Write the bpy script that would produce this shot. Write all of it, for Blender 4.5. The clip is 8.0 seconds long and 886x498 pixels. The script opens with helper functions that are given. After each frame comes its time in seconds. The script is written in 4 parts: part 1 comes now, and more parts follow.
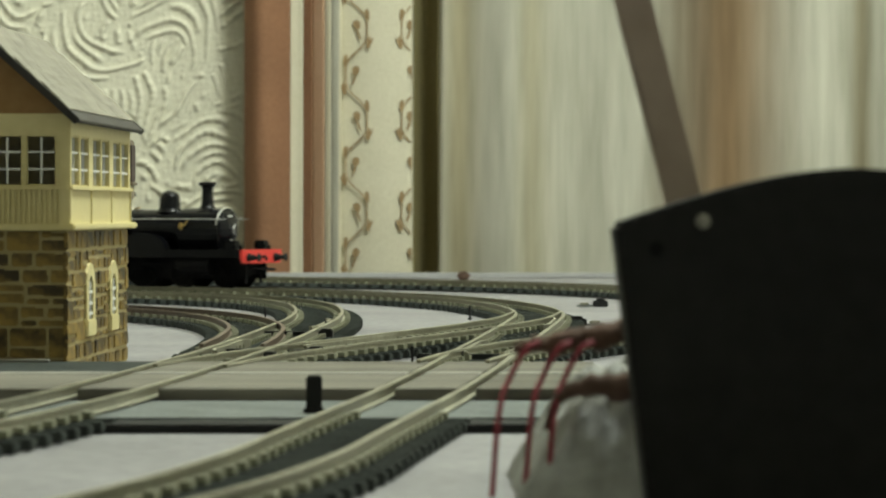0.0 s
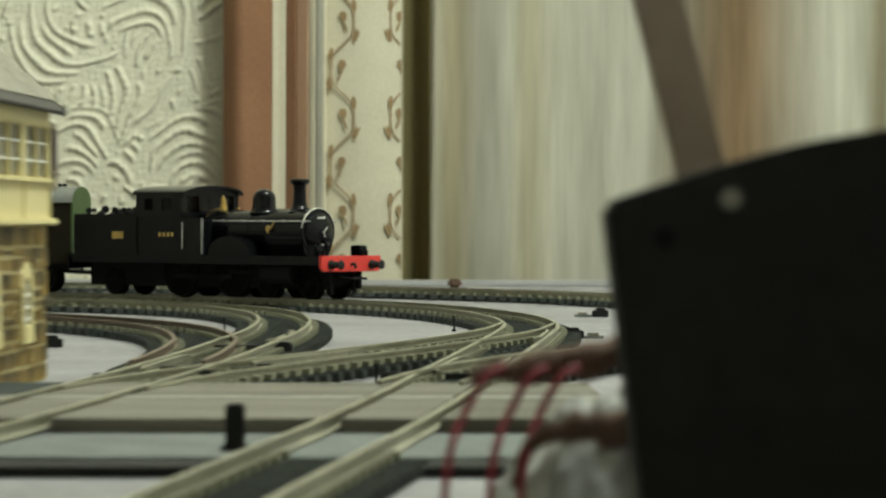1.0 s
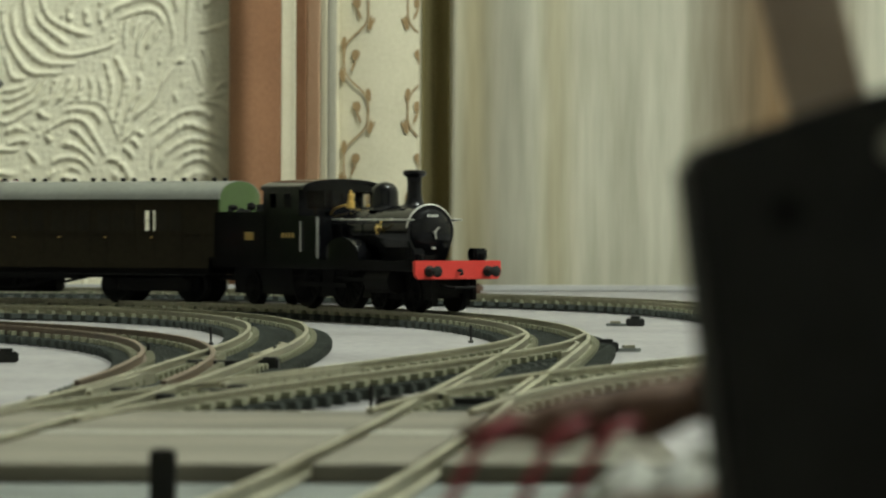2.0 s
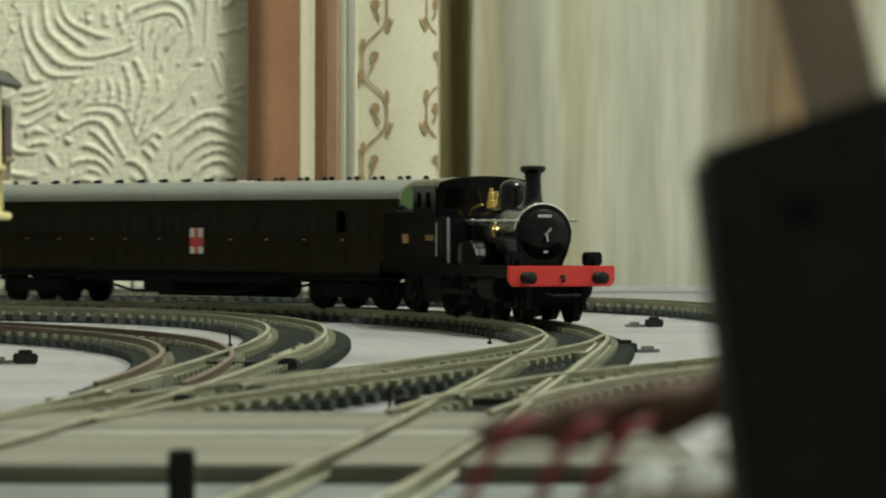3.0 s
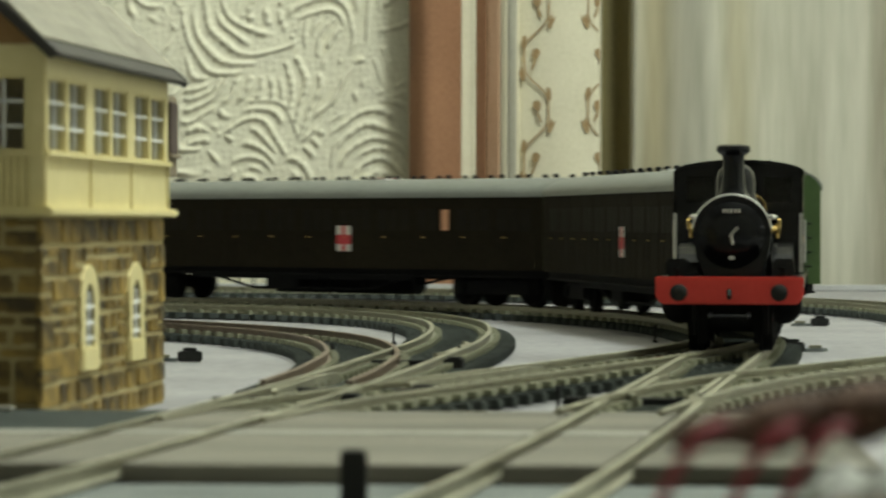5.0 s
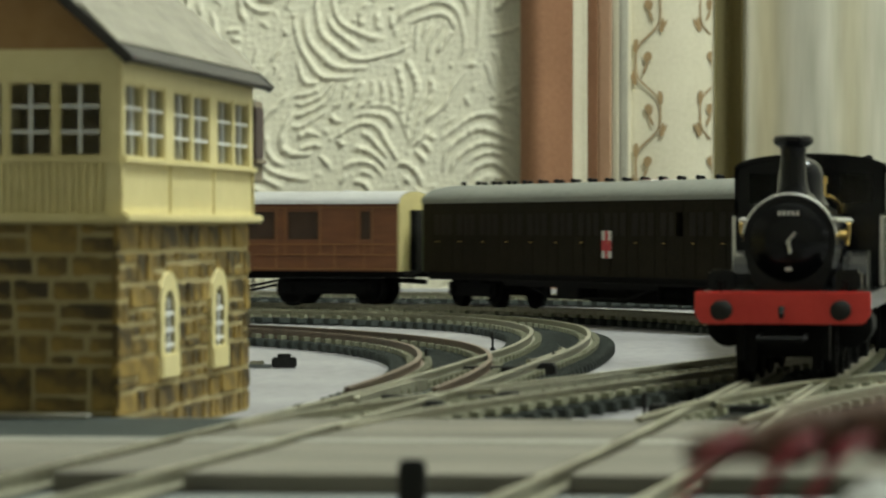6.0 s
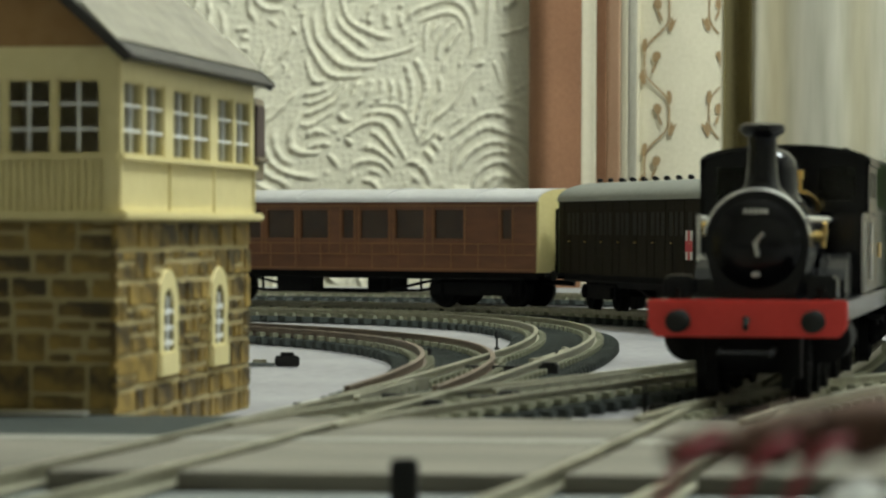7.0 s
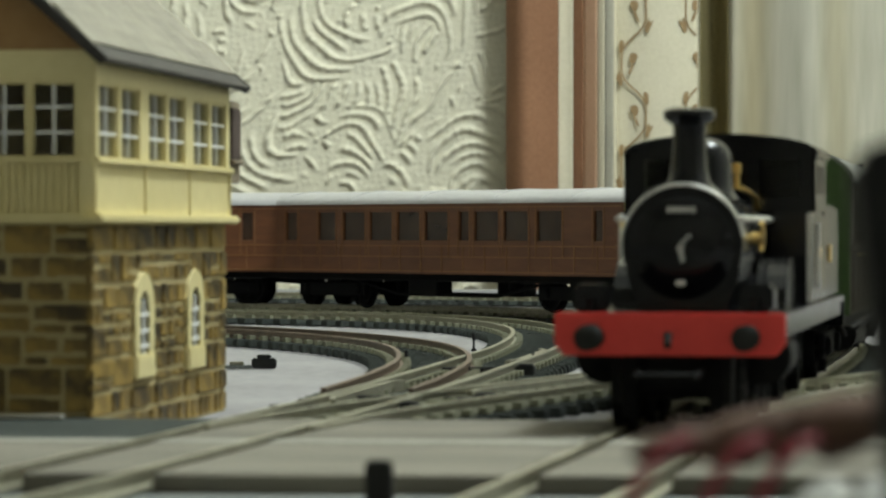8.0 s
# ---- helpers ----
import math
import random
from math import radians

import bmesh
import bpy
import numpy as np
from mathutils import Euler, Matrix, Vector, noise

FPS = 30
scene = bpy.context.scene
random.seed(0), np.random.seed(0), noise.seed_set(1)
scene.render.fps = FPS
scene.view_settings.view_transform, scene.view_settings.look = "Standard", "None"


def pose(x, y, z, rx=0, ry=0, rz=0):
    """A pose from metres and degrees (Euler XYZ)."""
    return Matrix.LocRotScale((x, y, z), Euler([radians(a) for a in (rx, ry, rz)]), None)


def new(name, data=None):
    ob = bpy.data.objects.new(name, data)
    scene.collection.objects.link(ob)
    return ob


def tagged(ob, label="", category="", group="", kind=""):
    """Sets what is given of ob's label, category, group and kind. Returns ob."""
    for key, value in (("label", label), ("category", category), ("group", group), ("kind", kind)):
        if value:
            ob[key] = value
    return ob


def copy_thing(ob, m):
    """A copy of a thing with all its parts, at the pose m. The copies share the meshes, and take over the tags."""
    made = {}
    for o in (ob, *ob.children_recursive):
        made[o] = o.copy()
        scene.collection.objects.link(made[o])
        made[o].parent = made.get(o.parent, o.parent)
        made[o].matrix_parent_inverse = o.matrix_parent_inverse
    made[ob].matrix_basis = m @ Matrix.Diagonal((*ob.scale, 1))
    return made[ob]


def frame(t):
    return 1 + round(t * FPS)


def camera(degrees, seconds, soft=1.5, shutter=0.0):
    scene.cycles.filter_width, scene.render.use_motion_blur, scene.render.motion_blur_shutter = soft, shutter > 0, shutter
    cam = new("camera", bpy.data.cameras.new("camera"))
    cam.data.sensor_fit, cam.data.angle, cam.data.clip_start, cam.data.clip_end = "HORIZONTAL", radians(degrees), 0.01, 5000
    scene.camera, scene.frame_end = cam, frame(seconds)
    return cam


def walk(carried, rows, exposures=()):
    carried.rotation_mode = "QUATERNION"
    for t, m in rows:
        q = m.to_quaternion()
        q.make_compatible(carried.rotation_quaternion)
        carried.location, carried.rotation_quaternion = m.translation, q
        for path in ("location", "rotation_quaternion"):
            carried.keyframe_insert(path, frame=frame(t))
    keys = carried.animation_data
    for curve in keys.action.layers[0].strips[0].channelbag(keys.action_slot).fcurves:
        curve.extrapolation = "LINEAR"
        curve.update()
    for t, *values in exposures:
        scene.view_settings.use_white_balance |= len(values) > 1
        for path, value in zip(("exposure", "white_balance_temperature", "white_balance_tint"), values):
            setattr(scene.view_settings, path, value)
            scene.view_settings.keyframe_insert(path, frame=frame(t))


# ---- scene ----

cam = camera(14.889, 8.0, soft=2.0, shutter=0.5)
# a small aperture, focused on the curve of the track
cam.data.dof.use_dof = True
cam.data.dof.focus_distance = 1.05
cam.data.dof.aperture_fstop = 72.0


def held(x, y, z, rise, turn, lean):
    """The pose of the hand-held camera: its tilt above the level, its turn to the left and its lean, in degrees."""
    return pose(x, y, z, 90 + rise, 0, turn) @ pose(0, 0, 0, 0, 0, lean)


PATH = [
    (0, held(-0.01536, -0.26, 0.041, -0.663, -0.929, 0.034)),
    (0.5, held(-0.01313, -0.26, 0.04109, -0.685, -0.777, 0.037)),
    (0.7, held(-0.0120, -0.252, 0.0408, -0.665, -0.765, 0.05)),
    (1.0, held(-0.00545, -0.13, 0.03761, -0.509, -0.852, 0.1)),
    (1.2, held(-0.0004, -0.025, 0.0353, -0.41, -0.46, 0.03)),
    (1.3, held(0.0004, -0.001, 0.0349, -0.395, -0.39, 0.0)),
    (1.5, held(0.00074, 0.00121, 0.03483, -0.392, -0.383, -0.019)),
    (2, held(-0.00019, 0.00081, 0.03509, -0.421, -0.399, 0.123)),
    (3.3, held(-0, -0, 0.03498, -0.393, -0.01, -0)),
    (3.5, held(-0, -0, 0.03498, -0.393, -0, -0)),
    (4, held(3e-05, 0.00082, 0.03487, -0.404, -0.361, 0.001)),
    (4.2, held(-0.00055, 0.00219, 0.03468, -0.402, -0.233, 0.042)),
    (4.5, held(-0.00186, 0.00316, 0.03489, -0.426, 0.584, 0.033)),
    (5, held(-0.0021, 0.00595, 0.03497, -0.435, 2.591, 0.078)),
    (5.2, held(-0.00268, 0.00617, 0.03521, -0.407, 3.009, -0.261)),
    (6.3, held(0.00693, 0.01391, 0.03516, -0.367, 4.932, 0.132)),
    (6.5, held(0.00706, 0.01309, 0.03513, -0.368, 4.92, 0.127)),
    (7, held(0.00689, 0.01387, 0.03515, -0.381, 4.9, 0.147)),
    (7.5, held(0.00668, 0.01524, 0.03526, -0.393, 4.736, 0.216)),
    (8, held(0.00748, 0.01295, 0.03516, -0.349, 4.536, -0.034)),
]
# the camera's own exposure drifts a little, and its white balance cools as the black engine fills the view
walk(cam, PATH, [(0, 0.0, 6500, 10), (0.5, 0.06, 6500, 10), (1.5, -0.16, 6500, 10), (2, -0.1, 6500, 10), (3.5, -0.03, 6500, 10), (5, 0.0, 6450, 10), (6.5, 0.0, 6300, 12), (8, 0.02, 6150, 15)])

# ---- light ----
world = bpy.data.worlds.new("world")
scene.world = world
world.use_nodes = True
world.node_tree.nodes["Background"].inputs[0].default_value = (0.95, 1.0, 0.9, 1)
world.node_tree.nodes["Background"].inputs[1].default_value = 0.03
bulb = bpy.data.lights.new("ceiling_bulb", "POINT")
bulb.energy = 73.0
bulb.shadow_soft_size = 0.14
bulb.color = (0.90, 1.0, 0.93)
new("ceiling_bulb", bulb).matrix_world = pose(0.52, 0.86, 1.34)


# ---- materials ----
def material(name, dark, light, rough=0.6, metal=0.0, grain=300.0, stain=30.0, bump=0.2, stretch=(1, 1, 1), rand=0.0, coat=0.0, depth=0.0005, gloss=0.5):
    """A surface that varies between two colours at two scales (grain and stain: features per metre), with fine relief."""
    m = bpy.data.materials.new(name)
    m.use_nodes = True
    n, l = m.node_tree.nodes, m.node_tree.links
    b = n["Principled BSDF"]
    tc, mp = n.new("ShaderNodeTexCoord"), n.new("ShaderNodeMapping")
    mp.inputs["Scale"].default_value = stretch
    l.new(tc.outputs["Object"], mp.inputs["Vector"])
    fine, broad, mix, ramp = n.new("ShaderNodeTexNoise"), n.new("ShaderNodeTexNoise"), n.new("ShaderNodeMath"), n.new("ShaderNodeMix")
    fine.inputs["Scale"].default_value, fine.inputs["Detail"].default_value = grain, 5
    broad.inputs["Scale"].default_value, broad.inputs["Detail"].default_value = stain, 3
    l.new(mp.outputs[0], fine.inputs["Vector"])
    l.new(mp.outputs[0], broad.inputs["Vector"])
    mix.operation = "MULTIPLY_ADD"
    mix.inputs[1].default_value = 0.5
    half = n.new("ShaderNodeMath")
    half.operation, half.inputs[1].default_value = "MULTIPLY", 0.5
    l.new(broad.outputs["Fac"], half.inputs[0])
    l.new(fine.outputs["Fac"], mix.inputs[0])
    l.new(half.outputs[0], mix.inputs[2])
    level = n.new("ShaderNodeMapRange")
    level.inputs[1].default_value, level.inputs[2].default_value = 0.3, 0.7
    l.new(mix.outputs[0], level.inputs[0])
    out = level.outputs[0]
    if rand:
        info, add = n.new("ShaderNodeObjectInfo"), n.new("ShaderNodeMath")
        add.operation, add.inputs[1].default_value, add.use_clamp = "MULTIPLY_ADD", rand, True
        l.new(info.outputs["Random"], add.inputs[0])
        shift = n.new("ShaderNodeMath")
        shift.operation, shift.inputs[1].default_value = "SUBTRACT", rand / 2
        l.new(out, shift.inputs[0])
        l.new(shift.outputs[0], add.inputs[2])
        out = add.outputs[0]
    ramp.data_type = "RGBA"
    ramp.inputs[6].default_value, ramp.inputs[7].default_value = (*dark, 1), (*light, 1)
    l.new(out, ramp.inputs[0])
    l.new(ramp.outputs[2], b.inputs["Base Color"])
    b.inputs["Metallic"].default_value = metal
    worn = n.new("ShaderNodeMapRange")
    worn.inputs[3].default_value, worn.inputs[4].default_value = max(0.03, rough - 0.12), min(1, rough + 0.12)
    l.new(broad.outputs["Fac"], worn.inputs[0])
    l.new(worn.outputs[0], b.inputs["Roughness"])
    b.inputs["Coat Weight"].default_value = coat
    b.inputs["Specular IOR Level"].default_value = gloss
    if bump:
        relief = n.new("ShaderNodeBump")
        relief.inputs["Strength"].default_value, relief.inputs["Distance"].default_value = bump, depth
        l.new(fine.outputs["Fac"], relief.inputs["Height"])
        l.new(relief.outputs[0], b.inputs["Normal"])
    return m


BOARD = material("painted_board", (0.15, 0.145, 0.152), (0.33, 0.32, 0.325), 0.65, grain=260, stain=22, bump=0.3)
WALLPAPER = material("cream_wallpaper", (0.70, 0.66, 0.50), (0.79, 0.75, 0.60), 0.7, grain=500, stain=12, bump=0.25)
PLASTER = material("cream_plaster", (0.60, 0.58, 0.50), (0.69, 0.67, 0.59), 0.8, grain=120, stain=5)
CARPET = material("brown_carpet", (0.10, 0.07, 0.05), (0.18, 0.13, 0.09), 0.95, grain=400, stain=8)
RAIL = material("nickel_silver_rail", (0.20, 0.19, 0.135), (0.41, 0.395, 0.30), 0.42, 0.5, grain=500, stain=40, bump=0.1)
RUSTY = material("rust_brown_rail", (0.085, 0.058, 0.042), (0.21, 0.155, 0.115), 0.5, 0.3, grain=500, stain=40, bump=0.1)
SLEEPER = material("black_plastic_sleeper", (0.026, 0.030, 0.027), (0.066, 0.074, 0.067), 0.8, gloss=0.08, grain=900, stain=60, rand=0.3, bump=0.3)
BALLAST = material("dusty_dark_plastic", (0.11, 0.12, 0.115), (0.24, 0.255, 0.24), 0.85, gloss=0.12, grain=900, stain=70, bump=0.4)
PLANK = material("printed_plank", (0.07, 0.064, 0.05), (0.25, 0.232, 0.19), 0.75, gloss=0.15, grain=420, stain=60, stretch=(0.1, 1, 1), rand=0.25, bump=0.3)
EDGING = material("pale_edging", (0.25, 0.24, 0.205), (0.35, 0.34, 0.29), 0.75, gloss=0.15, grain=300, stain=60)
BLACK = material("black_plastic", (0.014, 0.014, 0.013), (0.025, 0.025, 0.023), 0.8, gloss=0.25, grain=500, stain=40, bump=0.15)
PANEL = material("dusty_black_panel", (0.013, 0.013, 0.012), (0.026, 0.026, 0.024), 0.8, gloss=0.2, grain=260, stain=25, bump=0.15)
# pale colour imitates light glinting off the rail chairs
CHAIR = material("pale_glint_rail_chair", (0.13, 0.13, 0.085), (0.28, 0.28, 0.19), 0.5, grain=900, stain=80, bump=0.1)
LOCO = material("lined_black_paint", (0.003, 0.003, 0.004), (0.007, 0.007, 0.008), 0.17, gloss=0.26, grain=600, stain=60, bump=0.02, coat=0.0)
FRAME = material("sooty_underframe", (0.004, 0.004, 0.004), (0.011, 0.0105, 0.010), 0.8, gloss=0.15, grain=900, stain=90)
RED = material("buffer_beam_red", (0.64, 0.038, 0.030), (0.72, 0.056, 0.042), 0.5, grain=700, stain=80, bump=0.08)
BRASS = material("brass", (0.65, 0.44, 0.14), (0.80, 0.58, 0.22), 0.35, 1.0, grain=800, stain=90, bump=0.05)
STEEL = material("bright_steel", (0.55, 0.55, 0.53), (0.72, 0.72, 0.70), 0.35, 0.9, grain=800, stain=90, bump=0.05)
WHITE = material("white_lining", (0.62, 0.62, 0.58), (0.76, 0.76, 0.72), 0.5, grain=800, stain=90, bump=0.05)
# coach green darkened for the shaded sides, then lightened for the lit ends
GREEN = material("shaded_olive_green_paint", (0.0165, 0.0138, 0.0086), (0.026, 0.0213, 0.0132), 0.75, gloss=0.05, grain=500, stain=50, bump=0.06)
GREEN_END = material("lit_green_end_paint", (0.034, 0.074, 0.015), (0.054, 0.105, 0.024), 0.45, grain=500, stain=50, bump=0.06)
ROOF_GREY = material("grey_coach_roof", (0.125, 0.13, 0.115), (0.19, 0.197, 0.175), 0.55, grain=500, stain=40, bump=0.1)
ROOF_WHITE = material("white_coach_roof", (0.36, 0.355, 0.35), (0.47, 0.465, 0.455), 0.5, grain=500, stain=40, bump=0.1)
TEAK = material("teak_finish", (0.100, 0.034, 0.012), (0.185, 0.070, 0.025), 0.42, grain=420, stain=60, stretch=(0.25, 1, 1), bump=0.08)
BEADING = material("teak_beading", (0.20, 0.085, 0.026), (0.28, 0.13, 0.04), 0.45, grain=500, stain=60)
CREAM_END = material("cream_gangway_end", (0.50, 0.42, 0.17), (0.62, 0.53, 0.24), 0.5, grain=500, stain=60)
PANE = material("dark_coach_glass", (0.012, 0.012, 0.012), (0.03, 0.028, 0.025), 0.12, grain=300, stain=30, bump=0.0)
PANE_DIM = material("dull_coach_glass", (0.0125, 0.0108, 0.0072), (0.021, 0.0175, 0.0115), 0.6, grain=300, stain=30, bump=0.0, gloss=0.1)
# opaque pane; the half-lit inside and brown reflections are put into its colour
PANE_BROWN = material("brown_interior_pane", (0.030, 0.015, 0.009), (0.058, 0.031, 0.018), 0.2, grain=120, stain=30, bump=0.0)
PORCH = material("weathered_porch_boarding", (0.20, 0.16, 0.11), (0.29, 0.235, 0.165), 0.65, grain=350, stain=50)
RED_CROSS = material("red_print", (0.50, 0.03, 0.04), (0.62, 0.05, 0.06), 0.5, grain=700, stain=60, bump=0.03)
CREAM = material("cream_moulded_plastic", (0.66, 0.57, 0.27), (0.76, 0.67, 0.36), 0.5, grain=350, stain=40, bump=0.1)
STONE = material("brown_ashlar_stone", (0.042, 0.026, 0.006), (0.34, 0.225, 0.05), 0.6, grain=300, stain=170, rand=0.75, bump=0.25)
MORTAR = material("mortar", (0.36, 0.295, 0.14), (0.48, 0.40, 0.21), 0.8, grain=600, stain=90)
# brown that also holds the shade under the roof's overhang
GABLE = material("brown_shaded_gable", (0.30, 0.17, 0.07), (0.40, 0.25, 0.11), 0.75, gloss=0.15, grain=350, stain=50)
SLATE = material("pale_slate_roof", (0.19, 0.175, 0.14), (0.34, 0.315, 0.245), 0.65, grain=400, stain=60, rand=0.35, bump=0.4)
DARK_TRIM = material("dark_bargeboard", (0.02, 0.018, 0.015), (0.04, 0.035, 0.03), 0.6)
SASH = material("white_glazing_bar", (0.74, 0.74, 0.72), (0.82, 0.82, 0.80), 0.45, grain=600, stain=60, bump=0.03)
INTERIOR = material("dim_interior", (0.05, 0.03, 0.025), (0.09, 0.06, 0.05), 0.8)
BARK = material("brown_bark", (0.06, 0.032, 0.020), (0.16, 0.09, 0.06), 0.85, grain=260, stain=60, bump=0.8, depth=0.001)
PAPER = material("crumpled_white_tissue", (0.20, 0.20, 0.18), (0.40, 0.40, 0.37), 0.7, grain=300, stain=50, bump=0.5)
WIRE = material("red_wire_insulation", (0.22, 0.012, 0.028), (0.30, 0.02, 0.04), 0.4, grain=500, stain=60, bump=0.02)
POST = material("grey_brown_strap", (0.33, 0.25, 0.20), (0.45, 0.36, 0.30), 0.6, grain=200, stain=30)
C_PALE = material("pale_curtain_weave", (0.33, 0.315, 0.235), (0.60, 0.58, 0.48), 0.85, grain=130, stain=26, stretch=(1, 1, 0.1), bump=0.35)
C_CREAM = material("cream_border_weave", (0.60, 0.55, 0.40), (0.70, 0.65, 0.50), 0.85, grain=500, stain=25, bump=0.3)
C_RUST = material("rust_lining_weave", (0.22, 0.105, 0.052), (0.31, 0.155, 0.082), 0.9, grain=500, stain=20, bump=0.3)
C_PEACH = material("peach_stripe_weave", (0.50, 0.31, 0.19), (0.60, 0.39, 0.26), 0.9, grain=500, stain=20, bump=0.3)
# olive lining, its dark tone also carrying the shade inside the deep fold
C_OLIVE = material("olive_shaded_fold_weave", (0.16, 0.13, 0.05), (0.23, 0.19, 0.08), 0.9, grain=500, stain=20, bump=0.3)
C_VINE = material("printed_vine", (0.27, 0.18, 0.085), (0.35, 0.24, 0.12), 0.8, grain=500, stain=60, bump=0.1)
C_GREYLINE = material("grey_stripe_weave", (0.34, 0.32, 0.25), (0.42, 0.40, 0.32), 0.9, grain=500, stain=20)


def glass_material():
    m = bpy.data.materials.new("clear_glazing")
    m.use_nodes = True
    b = m.node_tree.nodes["Principled BSDF"]
    b.inputs["Base Color"].default_value = (0.9, 0.92, 0.92, 1)
    b.inputs["Roughness"].default_value = 0.05
    b.inputs["Transmission Weight"].default_value = 1.0
    b.inputs["IOR"].default_value = 1.2
    return m


GLASS = glass_material()


def fold_shade(m, at, width, tint):
    """Multiplies a soft-edged upright band of fold shade into a cloth's colour, at an x in metres."""
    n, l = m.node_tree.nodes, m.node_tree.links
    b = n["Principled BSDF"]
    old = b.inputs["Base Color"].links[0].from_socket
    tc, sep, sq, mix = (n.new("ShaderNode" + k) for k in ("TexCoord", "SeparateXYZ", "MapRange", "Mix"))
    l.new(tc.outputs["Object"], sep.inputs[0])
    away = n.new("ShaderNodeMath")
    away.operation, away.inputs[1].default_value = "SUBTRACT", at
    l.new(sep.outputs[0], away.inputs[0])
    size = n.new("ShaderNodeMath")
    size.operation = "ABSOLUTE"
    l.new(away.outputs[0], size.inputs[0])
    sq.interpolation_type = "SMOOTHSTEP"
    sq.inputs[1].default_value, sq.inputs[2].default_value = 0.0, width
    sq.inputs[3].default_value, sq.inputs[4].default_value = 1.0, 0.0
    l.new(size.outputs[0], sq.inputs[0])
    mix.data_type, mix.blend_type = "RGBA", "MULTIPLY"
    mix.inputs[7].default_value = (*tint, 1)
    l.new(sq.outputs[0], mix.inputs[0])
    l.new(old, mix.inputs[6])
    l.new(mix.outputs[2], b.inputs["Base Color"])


# shading of the folds painted into the pale cloth, broadest and brownest first
fold_shade(C_PALE, 0.198, 0.062, (0.44, 0.29, 0.18))
fold_shade(C_PALE, 0.030, 0.018, (0.80, 0.73, 0.58))
fold_shade(C_PALE, 0.075, 0.016, (0.80, 0.76, 0.66))
fold_shade(C_PALE, 0.285, 0.012, (0.55, 0.50, 0.40))


# ---- building blocks (millimetres) ----
def part(name, bm, mat, parent=None, label="", smooth_angle=None, scale=0.001):
    """Links a bmesh, drawn in millimetres, as one mesh object under a thing or part."""
    if scale != 1:
        bmesh.ops.scale(bm, vec=(scale,) * 3, verts=bm.verts)
    me = bpy.data.meshes.new(name)
    bm.to_mesh(me)
    bm.free()
    me.materials.append(mat)
    if smooth_angle:
        me.shade_smooth()
        me.set_sharp_from_angle(angle=radians(smooth_angle))
    ob = new(name, me)
    if parent:
        ob.parent = parent
    if label:
        tagged(ob, label)
    return ob


def piece(name, mesh, parent, m):
    """An object of its own on a shared mesh."""
    ob = new(name, mesh)
    ob.parent = parent
    ob.matrix_basis = m
    return ob


def thing(name, label, category, group="", kind="", m=None):
    ob = tagged(new(name), label, category, group, kind)
    ob.empty_display_size = 0.01
    if m:
        ob.matrix_world = m
    return ob


def block(bm, x0, x1, y0, y1, z0, z1, bevel=0.0, m=None):
    r = bmesh.ops.create_cube(bm, size=1, matrix=Matrix.Translation(((x0 + x1) / 2, (y0 + y1) / 2, (z0 + z1) / 2)) @ Matrix.Diagonal((abs(x1 - x0), abs(y1 - y0), abs(z1 - z0), 1)))
    vs = r["verts"]
    if bevel:
        es = list({e for v in vs for e in v.link_edges})
        vs = list({v for f in bmesh.ops.bevel(bm, geom=es, offset=bevel, segments=2, affect="EDGES", clamp_overlap=True)["faces"] for v in f.verts} | {v for v in vs if v.is_valid})
    if m:
        bmesh.ops.transform(bm, matrix=m, verts=vs)
    return bm


def rod(bm, a, b, r, r2=None, seg=14):
    a, b = Vector(a), Vector(b)
    d = b - a
    m = Matrix.Translation((a + b) / 2) @ d.to_track_quat("Z", "Y").to_matrix().to_4x4()
    bmesh.ops.create_cone(bm, cap_ends=True, segments=seg, radius1=r, radius2=r if r2 is None else r2, depth=d.length, matrix=m)
    return bm


def lathe(bm, profile, centre, axis="Z", seg=24):
    """Turns (radius, height) pairs round an axis through centre."""
    rings = []
    for r, h in profile:
        ring = []
        for i in range(seg):
            a = 2 * math.pi * i / seg
            p = Vector((r * math.cos(a), r * math.sin(a), h))
            if axis == "X":
                p = Vector((p.z, p.x, p.y))
            elif axis == "Y":
                p = Vector((p.x, p.z, p.y))
            ring.append(bm.verts.new(p + Vector(centre)))
        rings.append(ring)
    for r0, r1 in zip(rings, rings[1:]):
        for i in range(seg):
            bm.faces.new((r0[i], r0[(i + 1) % seg], r1[(i + 1) % seg], r1[i]))
    bm.faces.new(rings[0][::-1])
    bm.faces.new(rings[-1])
    bmesh.ops.recalc_face_normals(bm, faces=bm.faces)
    return bm


def extrude(bm, outline, a, b, axis="X"):
    """A prism: an outline in the plane across the axis, from a to b along it."""
    def at(u, v, w):
        return {"X": (w, u, v), "Y": (u, w, v), "Z": (u, v, w)}[axis]
    lo = [bm.verts.new(at(u, v, a)) for u, v in outline]
    hi = [bm.verts.new(at(u, v, b)) for u, v in outline]
    n = len(lo)
    for i in range(n):
        bm.faces.new((lo[i], lo[(i + 1) % n], hi[(i + 1) % n], hi[i]))
    bm.faces.new(lo[::-1])
    bm.faces.new(hi)
    bmesh.ops.recalc_face_normals(bm, faces=bm.faces)
    return bm


